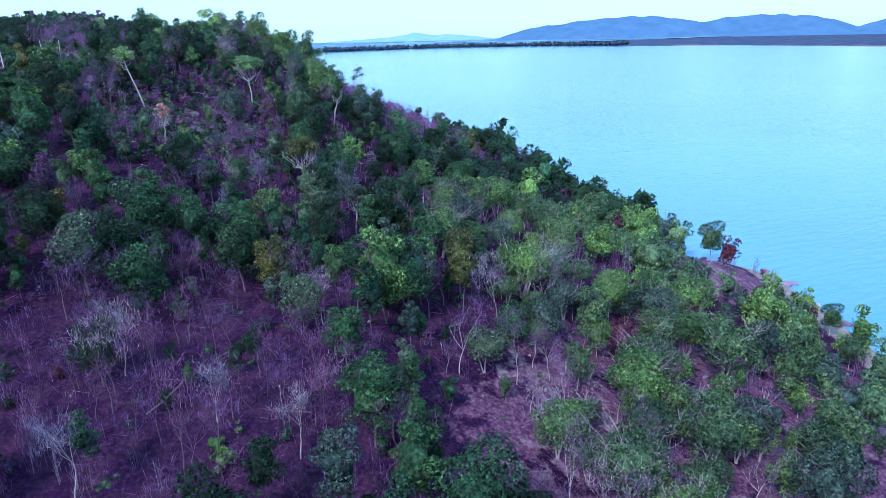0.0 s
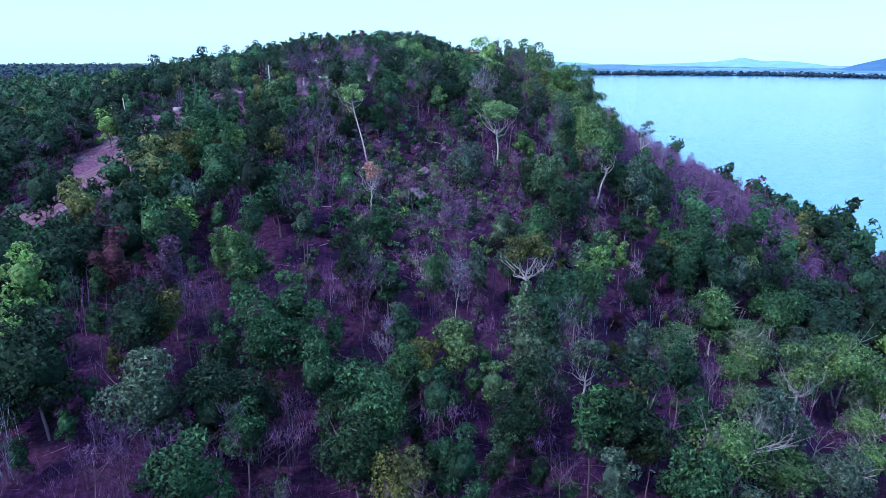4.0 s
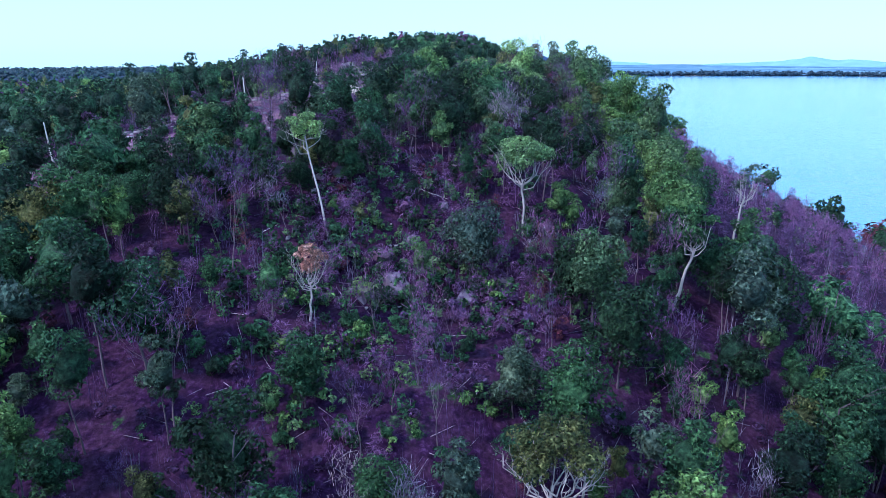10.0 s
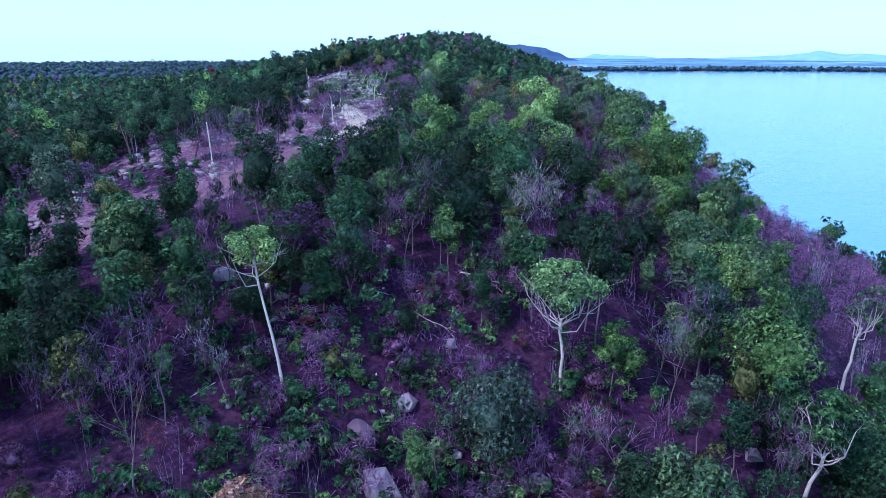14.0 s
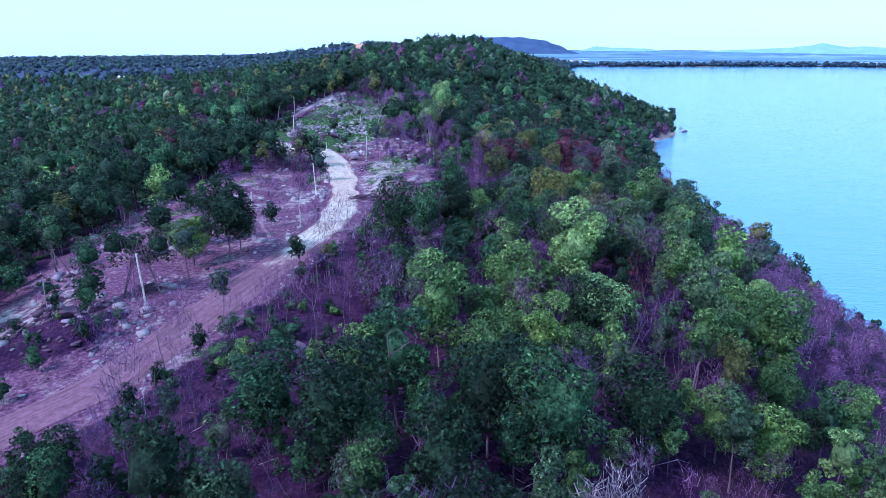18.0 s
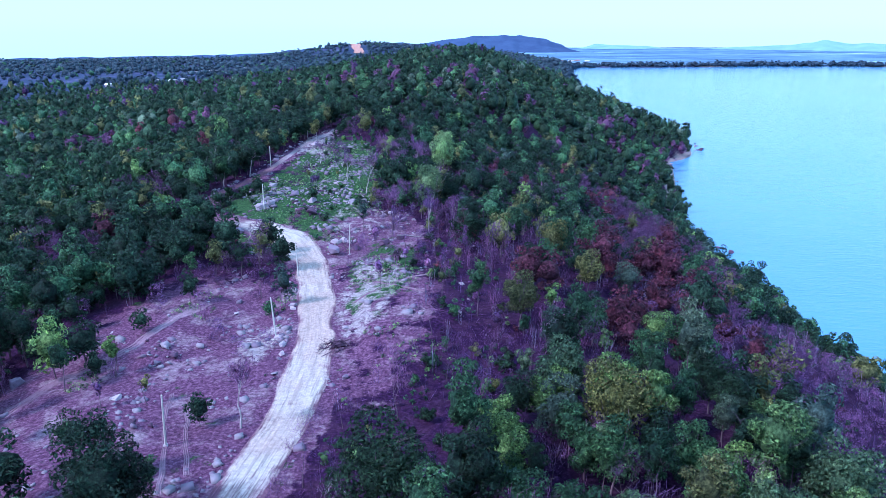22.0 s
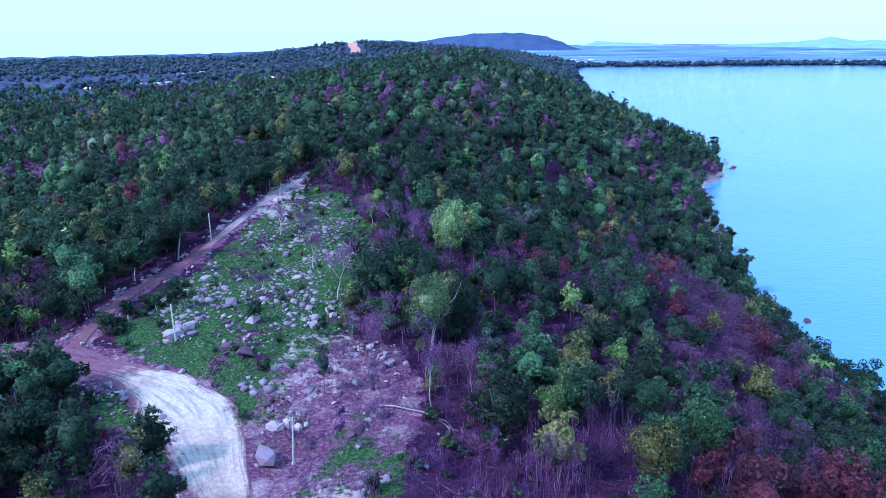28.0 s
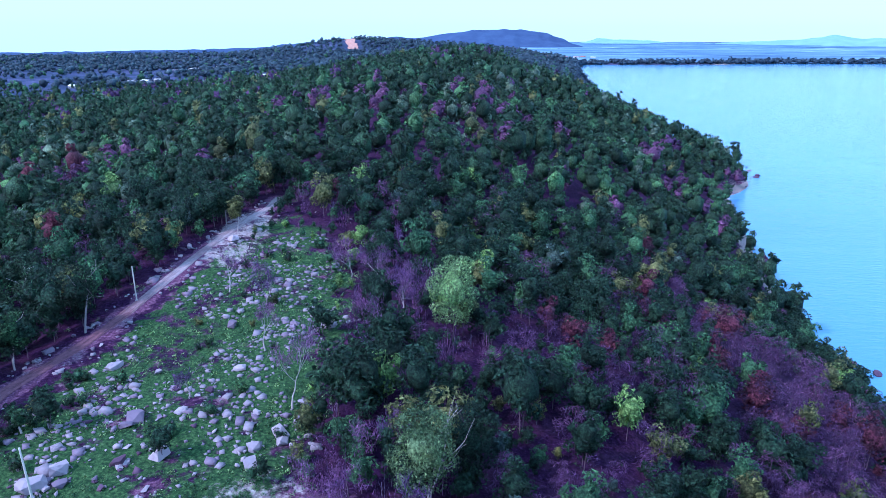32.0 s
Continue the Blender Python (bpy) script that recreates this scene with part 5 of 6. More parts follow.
special_tree("umbrella_tree", 66, 158, *umbrella_tree(rq, 10.0, 0.6, 1.9, 500, 0.28, (0.9, 0.3), 0.17, 0.3), PALE_BARK, LEAF["grey"], "tall thin tree with sparse grey-green crown on the slope")
special_tree("umbrella_tree", 60.8, 96, *umbrella_tree(rq, 9.0, 0.45, 2.6, 1900, 0.3, (0.3, 0.0), 0.18, 0.5, 12), PALE_BARK, LEAF["sage"], "airy sage-green tree with forked pale stems on the lower slope")
special_tree("broadleaf_tree", 76.5, 230.5, *tree_parts(rq, 8.0, 2.9, 0.4, 14, 1300, 0.36, trunk=0.14), BARK, LEAF["grey"], "ragged grey-green tree on the shoulder over the lake")
for x, y, tall in ((28, 111, 6.4), (20, 101, 5.6), (47, 68, 7.0), (-4, 58, 6.5), (9, 62, 6.0), (37, 167, 7.5), (2, 72, 6.8), (15, 55, 5.6), (24, 72, 5.2), (-10, 76, 7.0)):
    special_tree("leafless_tree", x, y, *bare_parts(rq, tall, 420, 0.09, 0.5), PALE_BARK, LEAF["pale"], "pale whitish leafless tree with upswept twigs on the slope", rq.uniform(0, 360))
# forked trees on the brown ground near the shore
for x, y, tall, r in ((49, 43, 7.5, 3.0), (62, 40, 7.0, 3.2), (57, 47, 6.2, 2.6), (75, 53, 8.4, 4.0), (66, 33, 7.5, 3.2), (72, 64, 7.8, 3.8), (88, 70, 8.2, 4.2), (97, 78, 8.0, 4.0), (86, 55, 7.4, 3.6), (104, 66, 7.2, 3.6), (98, 58, 7.0, 3.4)):
    special_tree("spreading_tree", x, y, *tree_parts(rq, tall, r, 0.44, 26, 2900, 0.34, 0.65, 0.17, 3, 6), PALE_BARK, LEAF[pick(rq, [("sage", 0.6), ("fresh", 0.25), ("grey", 0.15)])], "forked pale-stemmed spreading tree with airy green foliage near the shore", rq.uniform(0, 360))

# trees about the clearing and the knoll
bare_kinds = [bare_parts(rq, t, 300, 0.09, 0.5, 0.03) for t in (5.0, 6.2, 7.2)]
bare_meshes = [(mesh_of("trunk", *w, BARK, True), leaf_mesh("crown", c, LEAF["dry"])) for w, c in bare_kinds]
for i in range(58):
    x, y = (float(rq.normal(17, 3.5)), float(rq.uniform(330, 430))) if i < 34 else (float(rq.normal(30, 8)), float(rq.uniform(296, 335)))
    ob = thing("leafless_tree", x, y, float(height(np.array([x]), np.array([y]))[0]), rq.uniform(0, 360), rq.uniform(0.6, 1.1))
    w, c = bare_meshes[i % 3]
    part("trunk", w, ob)
    part("crown", c, ob)
    tagged(ob, "bare violet-grey young tree at the edge of the knoll", "tree", "leafless trees at the knoll")
special_tree("broadleaf_tree", 27, 381, *tree_parts(rq, 14.0, 4.0, 0.22, 36, 7000, 0.29), BARK, LEAF["bright"], "tall bright yellow-green tree at the edge of the knoll")
special_tree("broadleaf_tree", 23.5, 343, *tree_parts(rq, 12.5, 3.8, 0.36, 36, 6000, 0.27, trunk=0.16, stems=2), PALE_BARK, LEAF["sage"], "feathery grey-green tree with two pale stems beside the knoll")
special_tree("broadleaf_tree", 29, 349, *tree_parts(rq, 10.5, 3.6, 0.2, 22, 3600, 0.34), BARK, LEAF["dark"], "dense deep green tree beside the knoll")
special_tree("broadleaf_tree", 21.5, 230, *tree_parts(rq, 10.5, 5.0, 0.15, 32, 5200, 0.36), BARK, LEAF["dark"], "broad dark green tree beside the dirt road")
special_tree("slender_tree", 8.3, 330, *tree_parts(rq, 7.5, 1.5, 0.36, 12, 900, 0.26, trunk=0.08), BARK, LEAF["grey"], "slim grey-green tree standing alone on the knoll")
special_tree("slender_tree", 15.5, 352, *tree_parts(rq, 6.0, 1.6, 0.32, 10, 900, 0.27, trunk=0.07), BARK, LEAF["mid"], "small green tree on the knoll")
for x, y, tall, colour in ((-34, 386, 11, "dark"), (-38.5, 374, 9, "mid"), (-42, 368, 9, "dark"), (-24.5, 434, 8.5, "dark"), (-21, 430, 8, "olive"), (-45, 392, 10, "dark"), (-43, 352, 8, "dark"), (-30, 352, 3.6, "dark"), (-26.5, 356, 3.0, "mid")):
    special_tree("broadleaf_tree", x, y, *tree_parts(rq, tall, tall * 0.30, 0.42, 18, 2000, 0.34, trunk=0.18), PALE_BARK, LEAF[colour], "roadside tree with a straight pale trunk and rounded green crown", rq.uniform(0, 360))
for x, y, tall in ((5.5, 362.5, 9.0), (-6, 395, 7.0), (14, 398, 7.5), (19, 384, 8.0), (-2, 378, 6.0), (3, 247.5, 7.0), (24, 327, 7.5), (30, 330, 7.0), (-9, 365, 4.5), (8, 405, 7.0), (-14, 400, 5.5)):
    special_tree("leafless_tree", x, y, *bare_parts(rq, tall, 420, 0.17, 0.5, 0.032), PALE_BARK, LEAF["dry"], "bare mauve-grey tree with spreading branches on open ground", rq.uniform(0, 360))
for x, y, tall, colour in ((-9.5, 235, 9, "dark"), (-7.8, 236.5, 8, "dark"), (-5.8, 218.5, 8, "grey"), (-7.6, 214, 9, "dark"), (-12.5, 213.5, 9.5, "dark"), (-15.5, 212, 9, "mid"), (8.7, 219, 6, "dark"), (2.1, 207.8, 6, "grey"), (-28, 226, 9, "mid"),
                           (-32, 233, 9.5, "dark"), (-33, 222, 8.5, "dark"), (-24, 258, 7, "mid"), (-19, 262, 6, "fresh"), (-12, 300, 7, "dark"), (-20, 296, 6, "mid"), (-16, 308, 4.0, "dark"), (-10, 309, 4.5, "mid"), (-26, 245, 8, "dark"), (-30, 252, 9, "dark"), (-35, 268, 9, "dark")):
    special_tree("slender_tree", x, y, *tree_parts(rq, tall, tall * 0.24, 0.5, 13, 800, 0.28, trunk=0.10, stems=2 if tall > 8.5 else 1), BARK, LEAF[colour], "thin-stemmed tree remaining on the bulldozed clearing", rq.uniform(0, 360))
for x, y, tall, colour in ((16, 288, 6.5, "dry"), (24.5, 289.5, 6.0, "dry"), (12.6, 316, 6.0, "dry"), (12, 321, 4.5, "dry"), (17, 333, 4.0, "dry"), (-16.6, 253, 4.0, "dry"), (-11, 254, 4.5, "olive"), (-21, 371, 1.6, "red"), (27, 285, 5.0, "olive"), (20, 300, 5.0, "dry"), (30, 300, 5.5, "olive")):
    special_tree("young_tree", x, y, *tree_parts(rq, tall, tall * 0.2, 0.5, 6, 150, 0.22, trunk=0.07, limbs=4), BARK, LEAF[colour], f"thin young tree with sparse {FACES_OF[colour]} leaves on open ground", rq.uniform(0, 360))
# tall trees along the shore of the cape
for x, y, tall in ((236, 1095, 24), (245, 1062, 21), (247, 788, 17), (243, 934, 13), (240, 1010, 12), (262, 860, 10)):
    special_tree("umbrella_tree", x, y, *umbrella_tree(rq, tall, 0.5, 5.0, 700, 0.9, trunk=0.45, thick=0.5, dense=0.8), BARK, LEAF["dark"], "tall dark tree rising over the shore woods", rq.uniform(0, 360))
for x, y, tall in ((-12, 452, 12), (-6, 470, 12), (12, 462, 11), (-31, 455, 12), (30, 480, 11), (-20, 462, 10), (46, 500, 14), (66, 244, 8), (58, 236, 8)):
    special_tree("broadleaf_tree", x, y, *tree_parts(rq, tall, tall * 0.24, 0.5, 14, 1100, 0.5, trunk=0.2), BARK, LEAF["dark"], "tall dark tree rising over the ridge woods", rq.uniform(0, 360))


# low bushes on the knoll
for i in range(84):
    x, y = (float(rq.normal(-28, 3)), float(rq.uniform(346, 372))) if i < 36 else (float(rq.normal(-4, 13)), float(rq.uniform(318, 440)))
    if float(road_distance(x, y)) > 1.0 and float(grass_zone(x, y)) > 0.12:
        bush = tree_parts(rq, 1.6, 1.1, 0.1, 6, 260, 0.26, trunk=0.04, stems=2, limbs=1) if i < 3 else bush
        special_tree("shrub", x, y, *bush, BARK, LEAF[pick(rq, [("dark", 0.45), ("mid", 0.4), ("olive", 0.15)])], "low green bush on the stony knoll", rq.uniform(0, 360)).scale = [float(rq.uniform(0.5, 1.3))] * 3


# ---- stones ----
def rock_mesh(rng, name, material, points):
    """A broken angular stone: the hull of some points in a flattened block."""
    bm = bmesh.new()
    at = rng.uniform(-0.5, 0.5, (points, 3))
    at /= np.maximum(1.0, np.linalg.norm(at, axis=1) / 0.56)[:, None]
    for p in at:
        bm.verts.new((p[0] * 1.05, p[1], p[2] * 0.72))
    made = bmesh.ops.convex_hull(bm, input=bm.verts)
    bmesh.ops.delete(bm, geom=[e for e in made["geom_interior"] if isinstance(e, bmesh.types.BMVert)], context="VERTS")
    bmesh.ops.triangulate(bm, faces=bm.faces)
    me = bpy.data.meshes.new(name)
    bm.to_mesh(me)
    bm.free()
    me.materials.append(material)
    return me


rk = np.random.default_rng(909)
ROCKS = {n: [rock_mesh(rk, "boulder", m, 18) for _ in range(5)] for n, m in (("stone", STONE), ("pale", PALE_STONE), ("dark", DARK_STONE))}
STONES = {n: [rock_mesh(rk, "stone", m, 11) for _ in range(6)] for n, m in (("stone", STONE), ("pale", PALE_STONE), ("dark", DARK_STONE))}
LOOKS = {"stone": "weathered grey-mauve", "pale": "pale broken", "dark": "dark mauve"}


def rock(x, y, wide, look_, where, group, name="boulder"):
    z = float(height(np.array([x]), np.array([y]))[0])
    meshes = ROCKS if wide > 1.1 else STONES
    ob = new(name, meshes[look_][int(rk.integers(0, len(meshes[look_])))])
    ob.matrix_basis = pose(x, y, z + wide * 0.16, rk.uniform(-14, 14), rk.uniform(-14, 14), rk.uniform(0, 360)) @ Matrix.Diagonal((wide * rk.uniform(0.85, 1.3), wide * rk.uniform(0.75, 1.1), wide * rk.uniform(0.75, 1.1), 1))
    return tagged(ob, f"{LOOKS[look_]} {name} {where}", name, group)


SLOPE, KNOLL, CLEAR, SHORE = "half sunk in the shrubby slope", "lying in the grass of the knoll", "lying on the bulldozed clearing", "at the water's edge"
for x, y, wide, look_ in ((17, 162, 3.2, "stone"), (9.1, 172, 2.8, "stone"), (7.7, 165, 2.2, "stone"), (14.3, 160.5, 1.5, "stone"), (18.5, 155, 2.6, "dark"), (24.9, 143.4, 3.6, "stone"), (13.2, 150, 1.4, "stone"), (21.7, 140, 1.6, "stone"),
                          (32, 143, 2.8, "stone"), (36.5, 145, 2.0, "stone"), (26.4, 151, 1.8, "stone"), (53, 147, 1.5, "stone"), (23, 148, 2.4, "dark"), (12, 168, 1.8, "stone"), (20, 167, 1.6, "stone"), (30, 156, 1.2, "stone"), (28, 137, 1.3, "stone")):
    rock(x, y, wide, look_, SLOPE, "boulders on the slope")
for x, y, wide, look_ in ((3.6, 314.4, 3.4, "stone"), (8, 318.2, 1.8, "dark"), (3.7, 321.4, 2.0, "pale"), (6, 321.5, 1.4, "pale"), (13.5, 320, 1.8, "dark"), (17.3, 338, 2.0, "stone"), (16, 340, 1.2, "pale"), (18.6, 335.5, 1.0, "pale"), (-18.2, 312.8, 2.4, "stone"), (18.8, 310, 1.2, "stone"),
                          (-5.4, 338, 2.6, "dark"), (-9, 341, 2.2, "dark"), (-14, 359.5, 2.8, "stone"), (-8, 352, 2.6, "pale"), (-12, 350.5, 2.0, "dark"), (-17, 347, 1.8, "stone"), (-4, 372, 1.8, "pale"), (1, 385, 1.6, "stone"), (-10, 388, 2.0, "stone"), (-16, 372, 1.6, "pale")):
    rock(x, y, wide, look_, KNOLL, "boulders on the knoll")
LEDGES = [(-12, 351, 4), (-15, 361, 4), (-19, 347, 3), (-8, 367, 4), (3, 356, 5), (12, 343, 3), (-24, 376, 3), (-17, 400, 5), (-20, 425, 5), (0, 385, 6), (-7, 344, 3)]
for i in range(110):
    lx, ly, lr = LEDGES[int(rk.integers(0, len(LEDGES)))]
    x, y = rk.normal(lx, lr * 0.6), rk.normal(ly, lr * 0.6)
    if oval(x, y, -11, 376, 24, 66) > 0.03 and float(road_distance(x, y)) > 0.8:
        rock(x, y, float(np.clip(rk.lognormal(-0.25, 0.55), 0.35, 2.8)), pick(rk, [("pale", 0.6), ("stone", 0.3), ("dark", 0.1)]), KNOLL, "stones on the knoll", "stone")


def stone_arrays(me):
    v = np.empty(len(me.vertices) * 3, np.float32)
    me.vertices.foreach_get("co", v)
    f = np.empty(len(me.loops), np.int32)
    me.loops.foreach_get("vertex_index", f)
    return v.reshape(-1, 3) + np.array([0, 0, 0.12]), f.reshape(-1, 3)


def stone_heap(x, y, reach, n, small, large, mix, where, group):
    """A heap of broken stone: the largest lie in the middle."""
    dx, dy = rk.normal(0, reach, (2, n))
    wide = np.clip(rk.lognormal(math.log(math.sqrt(small * large)), 0.45, n), small, large)
    which = np.array([pick(rk, mix) for _ in range(n)])
    for look_ in LOOKS:
        sel = (which == look_) & (road_distance(x + dx, y + dy) > 0.2)
        if sel.any():
            ob = stand("stone_heap", STONES[look_][0].materials[0], np.stack([x + dx[sel], y + dy[sel], wide[sel]], 1), [stone_arrays(me) for me in STONES[look_]], f"{LOOKS[look_]} stones {where}", rk)
            tagged(ob, category="stones", group=group)


for lx, ly, lr in LEDGES:
    stone_heap(lx, ly, lr * 0.8, 34, 0.2, 1.0, [("pale", 0.5), ("stone", 0.35), ("dark", 0.15)], KNOLL, "stones on the knoll")
for j in range(4, len(TRACK_PTS), 7):
    stone_heap(TRACK_PTS[j, 0] - 2.6, TRACK_PTS[j, 1], 0.9, 9, 0.35, 1.1, [("pale", 0.6), ("stone", 0.4)], "piled along the track", "stones along the track")
VIOLET = [("dark", 0.75), ("stone", 0.25)]
MIXED = [("pale", 0.45), ("stone", 0.35), ("dark", 0.2)]
stone_heap(-6.4, 340, 1.7, 46, 0.25, 0.9, VIOLET, "heaped beside the road on the knoll", "stones of the violet heap")
stone_heap(2.0, 326.5, 1.3, 18, 0.4, 1.3, VIOLET, "heaped beside the road on the knoll", "stones of the violet heap")
for x, y in ((-26.4, 330.8), (-22.5, 328.4), (-18.6, 325.9), (-15.5, 324), (-12.6, 322.3), (-10.4, 320.5), (-8.8, 318.7)):
    stone_heap(x, y, 1.3, 13, 0.4, 1.5, MIXED, "in the rubble bank inside the bend of the road", "stones of the rubble bank")
stone_heap(-14, 204, 3.2, 40, 0.4, 1.6, VIOLET, "in the dark rubble heap by the clearing", "stones of the clearing heap")
stone_heap(-20, 209, 2.6, 24, 0.4, 1.8, VIOLET, "in the dark rubble heap by the clearing", "stones of the clearing heap")
stone_heap(-1.5, 223.5, 2.0, 26, 0.3, 1.0, VIOLET, "in the soil heap beside the road", "stones of the clearing heap")
stone_heap(-9.5, 246, 2.0, 16, 0.3, 1.2, VIOLET, "in the soil heap on the clearing", "stones of the clearing heap")
stone_heap(-15, 268, 3.0, 20, 0.5, 1.9, MIXED, "at the upper edge of the clearing", "stones of the clearing heap")
stone_heap(-26, 222.5, 2.2, 12, 0.5, 1.8, MIXED, "lying on the bulldozed clearing", "stones of the clearing heap")
for x, y, reach, n in ((-12, 351, 3.0, 16), (-16, 361, 2.5, 12), (14.3, 341, 1.8, 12), (4, 322, 1.5, 10), (9.5, 334, 3.0, 18), (-26, 380, 3, 12), (-15, 440, 4, 14), (25, 146, 5, 26), (15, 158, 4, 18), (33, 148, 4, 14), (22, 160, 4, 12)):
    stone_heap(x, y, reach, n, 0.35, 1.3, MIXED, KNOLL if y > 200 else SLOPE, "stones on the knoll" if y > 200 else "stones on the slope")
for x, y, wide, look_ in ((2.9, 321.4, 2.3, "pale"), (4.9, 322.2, 2.0, "pale"), (8.0, 318.1, 2.4, "dark"), (17.6, 324.4, 2.2, "dark"), (14.3, 320.9, 2.4, "dark"), (13.8, 343.8, 1.9, "pale"), (14.7, 338.7, 2.3, "dark"), (13, 196.8, 3.6, "dark"), (-26.5, 224, 2.2, "stone"), (-16.5, 208, 2.4, "dark")):
    rock(x, y, wide, look_, KNOLL if y > 300 else CLEAR, "boulders on the knoll" if y > 300 else "boulders by the clearing")
for pts, half in ((TRACK_PTS, 2.6), (ROAD_PTS[100:], 4.0)):
    for i in range(46):
        j = int(rk.integers(1, len(pts) - 1))
        w = pts[j + 1] - pts[j - 1]
        side = np.array([w[1], -w[0]]) / np.linalg.norm(w) * (-1 if rk.uniform() < 0.8 else 1)
        x, y = pts[j] + side * (half + abs(rk.normal(0, 0.8)))
        rock(float(x), float(y), rk.uniform(0.4, 1.3), pick(rk, [("pale", 0.45), ("stone", 0.45), ("dark", 0.1)]), "in the rubble along the road", "roadside stones", "stone")
for i in range(70):
    x, y = rk.uniform(-38, 6), rk.uniform(186, 300)
    if float(soil_zone(x, y)) > 0.35 and float(road_distance(x, y)) > 1.2:
        rock(x, y, float(np.clip(rk.lognormal(-0.5, 0.5), 0.3, 2.2)), pick(rk, [("pale", 0.35), ("stone", 0.4), ("dark", 0.25)]), CLEAR, "stones on the clearing", "stone")
for i in range(26):
    x, y = rk.uniform(8, 34), rk.uniform(262, 335)
    if float(road_distance(x, y)) > 1.2:
        rock(x, y, rk.uniform(0.3, 1.0), pick(rk, [("pale", 0.5), ("stone", 0.4), ("dark", 0.1)]), "on rough ground by the road", "stones beside the road", "stone")
for i in range(20):
    x, y = rk.uniform(0, 75), rk.uniform(40, 90)
    rock(x, y, rk.uniform(0.3, 0.9), pick(rk, [("pale", 0.4), ("stone", 0.5), ("dark", 0.1)]), "on the bare lower slope", "stones on the lower slope", "stone")
for x, y, wide in ((147, 466, 5.0), (156, 463, 3.2), (153, 470, 2.0), (148.5, 497, 2.4), (246, 744, 4.0), (242, 738, 5.0)):
    ob = rock(x, y, wide, "dark", "standing out of the shallow water", "rocks in the lake")
    ob.location.z = 0.1
run = np.r_[0, np.cumsum(np.hypot(*np.diff(COAST, axis=0).T))]
for i in range(150):
    s = rk.uniform(np.interp(25, COAST[:28, 1], run[:28]), np.interp(780, COAST[:28, 1], run[:28]))
    x, y = np.interp(s, run, COAST[:, 0]) + rk.normal(0, 1.6), np.interp(s, run, COAST[:, 1])
    ob = rock(float(x), float(y), rk.uniform(0.7, 2.6), pick(rk, [("stone", 0.5), ("dark", 0.35), ("pale", 0.15)]), SHORE, "shore rocks")
    ob.location.z = max(ob.location.z, -0.1)

# ---- poles of the new line ----
shaft = joined([tube((0, 0, -0.5), (0, 0, 3.4), 0.13, 0.115, 10), tube((0, 0, 3.4), (0, 0, 6.8), 0.115, 0.095, 10), tube((0, 0, 6.8), (0, 0, 6.86), 0.095, 0.03, 10)])
foot = tube((0, 0, -0.3), (0, 0, 0.22), 0.34, 0.26, 10)
foot = joined([foot, tube((0, 0, 0.22), (0, 0, 0.225), 0.26, 0.10, 10)])
pole = new("utility_pole")
pole.empty_display_size = 0.3
part("shaft", mesh_of("shaft", *shaft, CONCRETE, True), pole)
part("footing", mesh_of("footing", *foot, PALE_STONE), pole)
tagged(pole, "slim pale concrete utility pole without wires, leaning slightly", "pole", "poles along the road")
for i, (x, y, lx, ly) in enumerate(((-19, 345, 2, -4), (7, 314.5, 1, -3), (1, 273.5, 0, -3), (-4.4, 243.5, 1, -5), (-8.6, 211, 0, -4), (-36, 190, 1, -5), (-30, 397, 1, 2), (-1, 300, 1, 2))):
    at = pose(x, y, float(height(np.array([x]), np.array([y]))[0]), lx, ly, rk.uniform(0, 360))
    if i:
        copy_thing(pole, at)
    else:
        pole.matrix_basis = at


# ---- fallen wood ----
def fallen(name, x, y, turn, length, radius, bark, label, forks=3, rise=0.25):
    wood = []
    limb(rq, wood, (0, 0, radius + 0.1), (1, 0, rise * 0.2), length, radius, forks, 4, 0.4, 0.0, 6)
    v, f = joined(wood)
    w = v @ np.array(pose(0, 0, 0, 0, 0, turn).to_3x3()).T
    z0 = float(height(np.array([x]), np.array([y]))[0])
    w[:, 2] = np.maximum(w[:, 2] * 0.6, 0.0) + height(w[:, 0] + x, w[:, 1] + y) - z0
    ob = new(name, mesh_of(name, w, f, bark, True))
    ob.location = (x, y, z0)
    return tagged(ob, label, "fallen tree", "fallen wood")


fallen("fallen_tree", 16.5, 327, -8, 9, 0.22, PALE_BARK, "bleached fallen tree with bare branches beside the knoll")
fallen("fallen_tree", 31, 165, -30, 4, 0.11, PALE_BARK, "pale fallen trunk on the slope", 1)
fallen("fallen_tree", 26.5, 159.5, -35, 3, 0.07, PALE_BARK, "bleached fallen branch on the slope", 1)
fallen("fallen_tree", 58, 190, 40, 7, 0.2, PALE_BARK, "dead arching limb among the slope trees", 2)
fallen("fallen_tree", 3, 66, 30, 6, 0.12, BARK, "fallen bare tree on the burnt slope")
fallen("fallen_tree", 18, 60, 160, 6, 0.12, BARK, "fallen bare tree on the burnt slope")
stump = tube((0, 0, -0.3), (0.1, 0.05, 2.6), 0.36, 0.28, 9)
stump = joined([stump, tube((0.1, 0.05, 2.6), (0.1, 0.05, 2.75), 0.28, 0.05, 9)])
ob = new("tree_stump", mesh_of("tree_stump", *stump, DARK_STONE, True))
ob.matrix_basis = pose(15.2, 331.5, float(height(np.array([15.2]), np.array([331.5]))[0]), 3, -4, 0)
tagged(ob, "tall charred dark tree stump on the knoll", "stump")


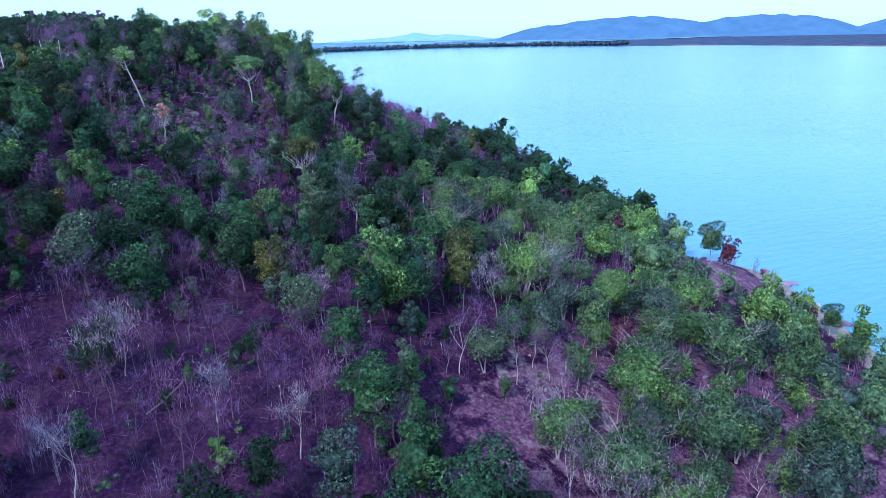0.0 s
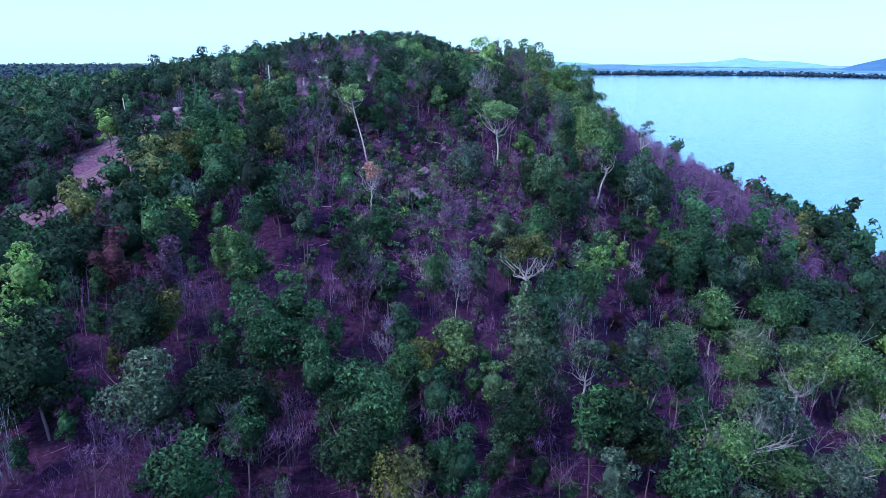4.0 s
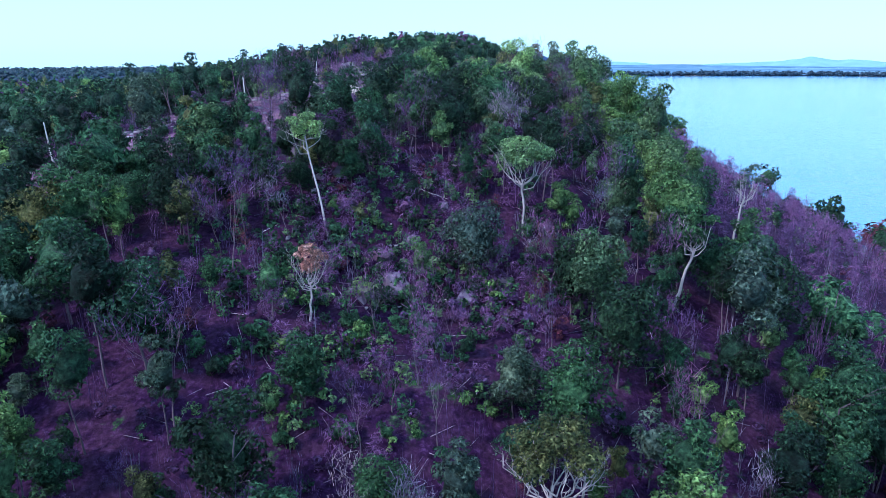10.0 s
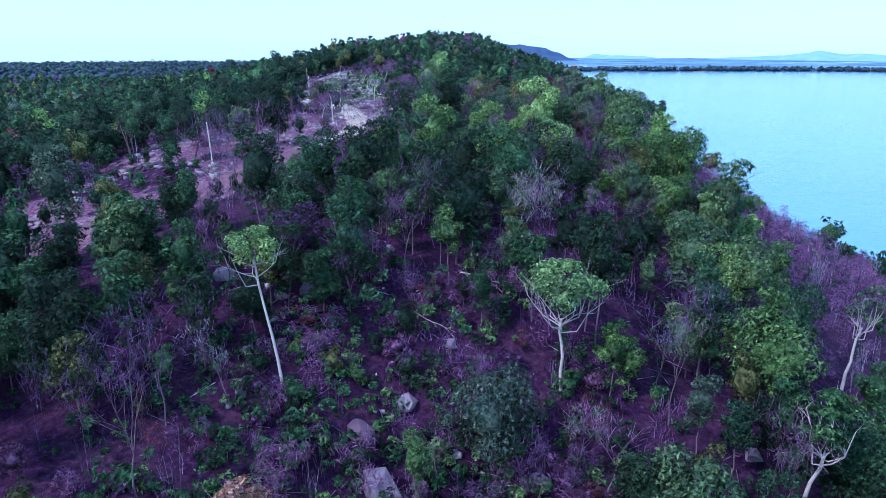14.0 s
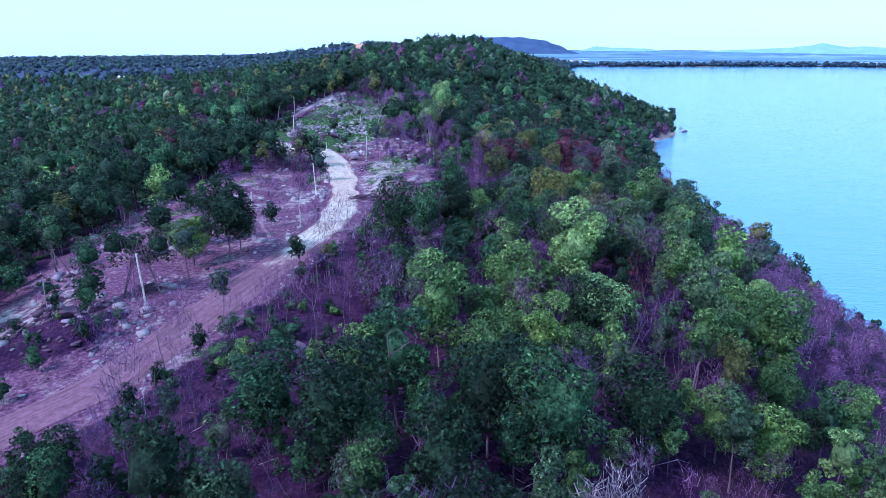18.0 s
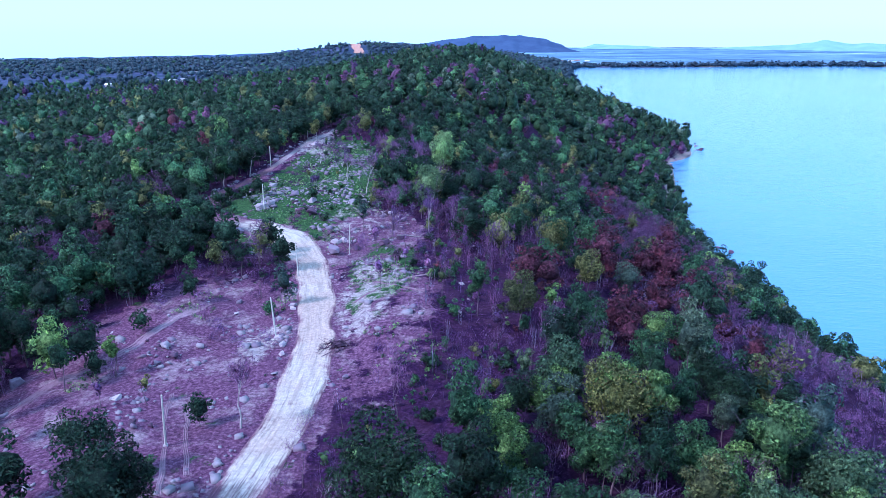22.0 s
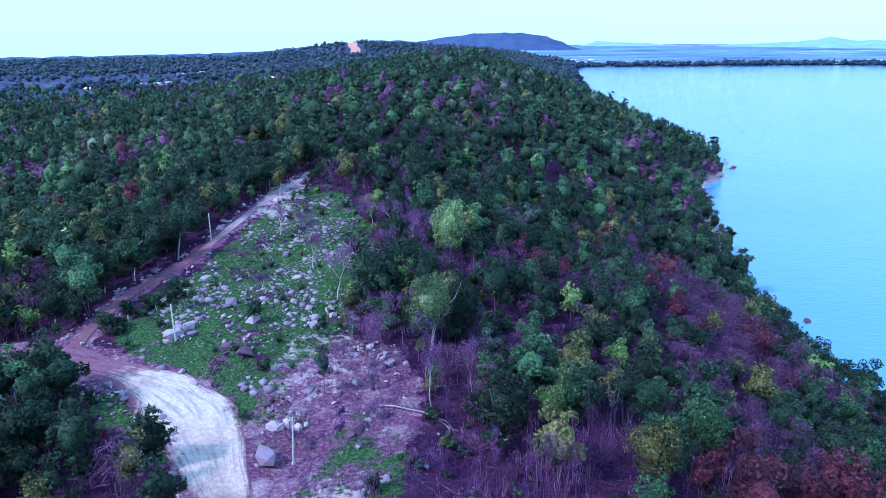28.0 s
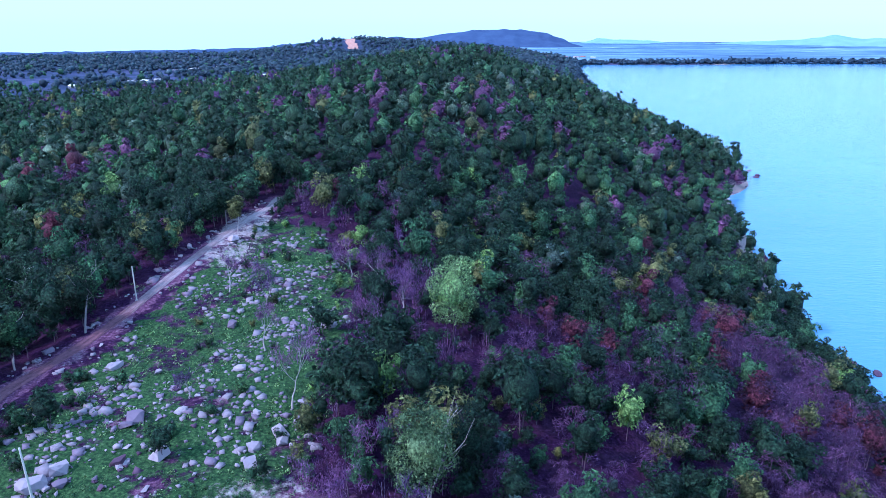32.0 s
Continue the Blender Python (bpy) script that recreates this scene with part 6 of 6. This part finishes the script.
def sticks(n, place_of, length, radius, rng):
    pieces = []
    for i in range(n):
        x, y = place_of()
        a, l = rng.uniform(0, 2 * math.pi), length * rng.uniform(0.4, 1.3)
        bx, by = x + math.cos(a) * l, y + math.sin(a) * l
        za, zb = height(np.array([x, bx]), np.array([y, by]))
        v, f = tube((x, y, za + 0.12), (bx, by, zb + rng.uniform(0.1, 0.5)), radius * rng.uniform(0.6, 1.4), radius * 0.4, 4)
        pieces.append((v, f))
    return joined(pieces)


tagged(new("fallen_branches", mesh_of("fallen_branches", *sticks(620, lambda: (rq.uniform(-30, 46), rq.uniform(44, 98)), 2.2, 0.026, rq), LEAF["dry"])), "pale dry branches strewn over the bare slope", "branches", kind="stuff")
tagged(new("fallen_branches", mesh_of("fallen_branches", *sticks(360, lambda: (rq.uniform(6, 56), rq.uniform(118, 200)), 2.2, 0.032, rq), LEAF["pale"])), "dry branches lying among the slope shrubs", "branches", kind="stuff")
tagged(new("fallen_branches", mesh_of("fallen_branches", *sticks(420, lambda: (rq.uniform(15, 60), rq.uniform(252, 330)), 2.2, 0.03, rq), LEAF["dry"])), "dry brushwood strewn beside the road", "branches", kind="stuff")
for x, y in ((13, 344), (-15, 226), (-10, 215), (-22, 214), (11, 270)):
    heap = sticks(70, lambda: (x + rq.normal(0, 1.0), y + rq.normal(0, 1.0)), 1.8, 0.05, rq)
    z0 = float(height(np.array([x]), np.array([y]))[0])
    hv = heap[0] - np.array([x, y, z0])
    hv[:, 2] += np.exp(-(hv[:, 0] ** 2 + hv[:, 1] ** 2) / 1.6) * rq.uniform(0, 0.9, len(hv)) * 0.8
    ob = new("brush_pile", mesh_of("brush_pile", hv, heap[1], DARK_STONE))
    ob.location = (x, y, z0)
    tagged(ob, "heap of dark dry brushwood on bare soil", "brush pile", kind="stuff")

# ---- grass, weeds and rubble ----
def tuft(rng, n, tall, wide):
    at = np.stack([rng.normal(scale=wide, size=n), rng.normal(scale=wide, size=n), np.full(n, -0.03)], 1)
    way = rng.normal(scale=0.55, size=(n, 3)) + np.array([0, 0, 1])
    return twig_quads(rng, at, way / np.linalg.norm(way, axis=1)[:, None], tall, 0.05)


def weed(rng, n, wide, size):
    d = rng.normal(size=(n, 3))
    d /= np.linalg.norm(d, axis=1)[:, None]
    return leaf_quads(rng, d * np.array([wide, wide, wide * 0.55]) * rng.uniform(0.5, 1, (n, 1)) + np.array([0, 0, wide * 0.35]), d + np.array([0, 0, 0.8]), size)


wx, wy = scatter(-40, 36, 255, 450, 0.75, rq)
gz = grass_zone(wx, wy) + 0.75 * value_noise(wx, wy, 7, 61) + 0.3 * value_noise(wx, wy, 2.5, 62)
ok = (gz > 0.52) & (road_distance(wx, wy) > 0.6) & (rq.uniform(size=len(wx)) < 0.8)
weeds = [weed(rq, 14, 0.5, 0.26) for _ in range(4)]
spots = np.stack([wx, wy, rq.uniform(0.5, 1.15, len(wx))], 1)[ok]
cut = rq.uniform(size=len(spots)) < 0.6
stand("weeds", LEAF["bright"], spots[cut & (rq.uniform(size=len(spots)) < 0.45)], weeds, "bright low green weeds creeping over the knoll", rq)
stand("weeds", LEAF["mid"], spots[~cut], weeds, "green low weeds on the knoll", rq)
pebbles = []
for k in range(4):
    bm = bmesh.new()
    bmesh.ops.create_cube(bm, size=1)
    for v in bm.verts:
        v.co += Vector(rk.uniform(-0.22, 0.22, 3))
        v.co.z *= 0.6
    bm.verts.ensure_lookup_table()
    pebbles.append((np.array([v.co[:] for v in bm.verts]), np.array([[v.index for v in f.verts] for f in bm.faces])))
    bm.free()
px, py = scatter(-40, 36, 186, 450, 0.9, rq)
rub = np.maximum.reduce([grass_zone(px, py) * 0.95, soil_zone(px, py) * 0.45, (np.abs(road_distance(px, py) - 1.0) < 1.2) * 0.6]) + 0.75 * value_noise(px, py, 6, 66) - 0.2
ok = (rub > rq.uniform(0.25, 1.25, len(px))) & (road_distance(px, py) > 0.1)
spots = np.stack([px, py, np.clip(rq.lognormal(-1.0, 0.6, len(px)), 0.12, 1.3)], 1)[ok]
cut = rq.uniform(size=len(spots)) < 0.55
stand("rubble", PALE_STONE, spots[cut], pebbles, "pale rubble scattered over the knoll and the clearing", rq)
stand("rubble", STONE, spots[~cut], pebbles, "grey rubble scattered over the knoll and the clearing", rq)
for o in scene.objects:
    if o.name.startswith("rubble"):
        o["category"] = "stones"
    elif o.name.startswith("weeds"):
        o["category"] = "weeds"
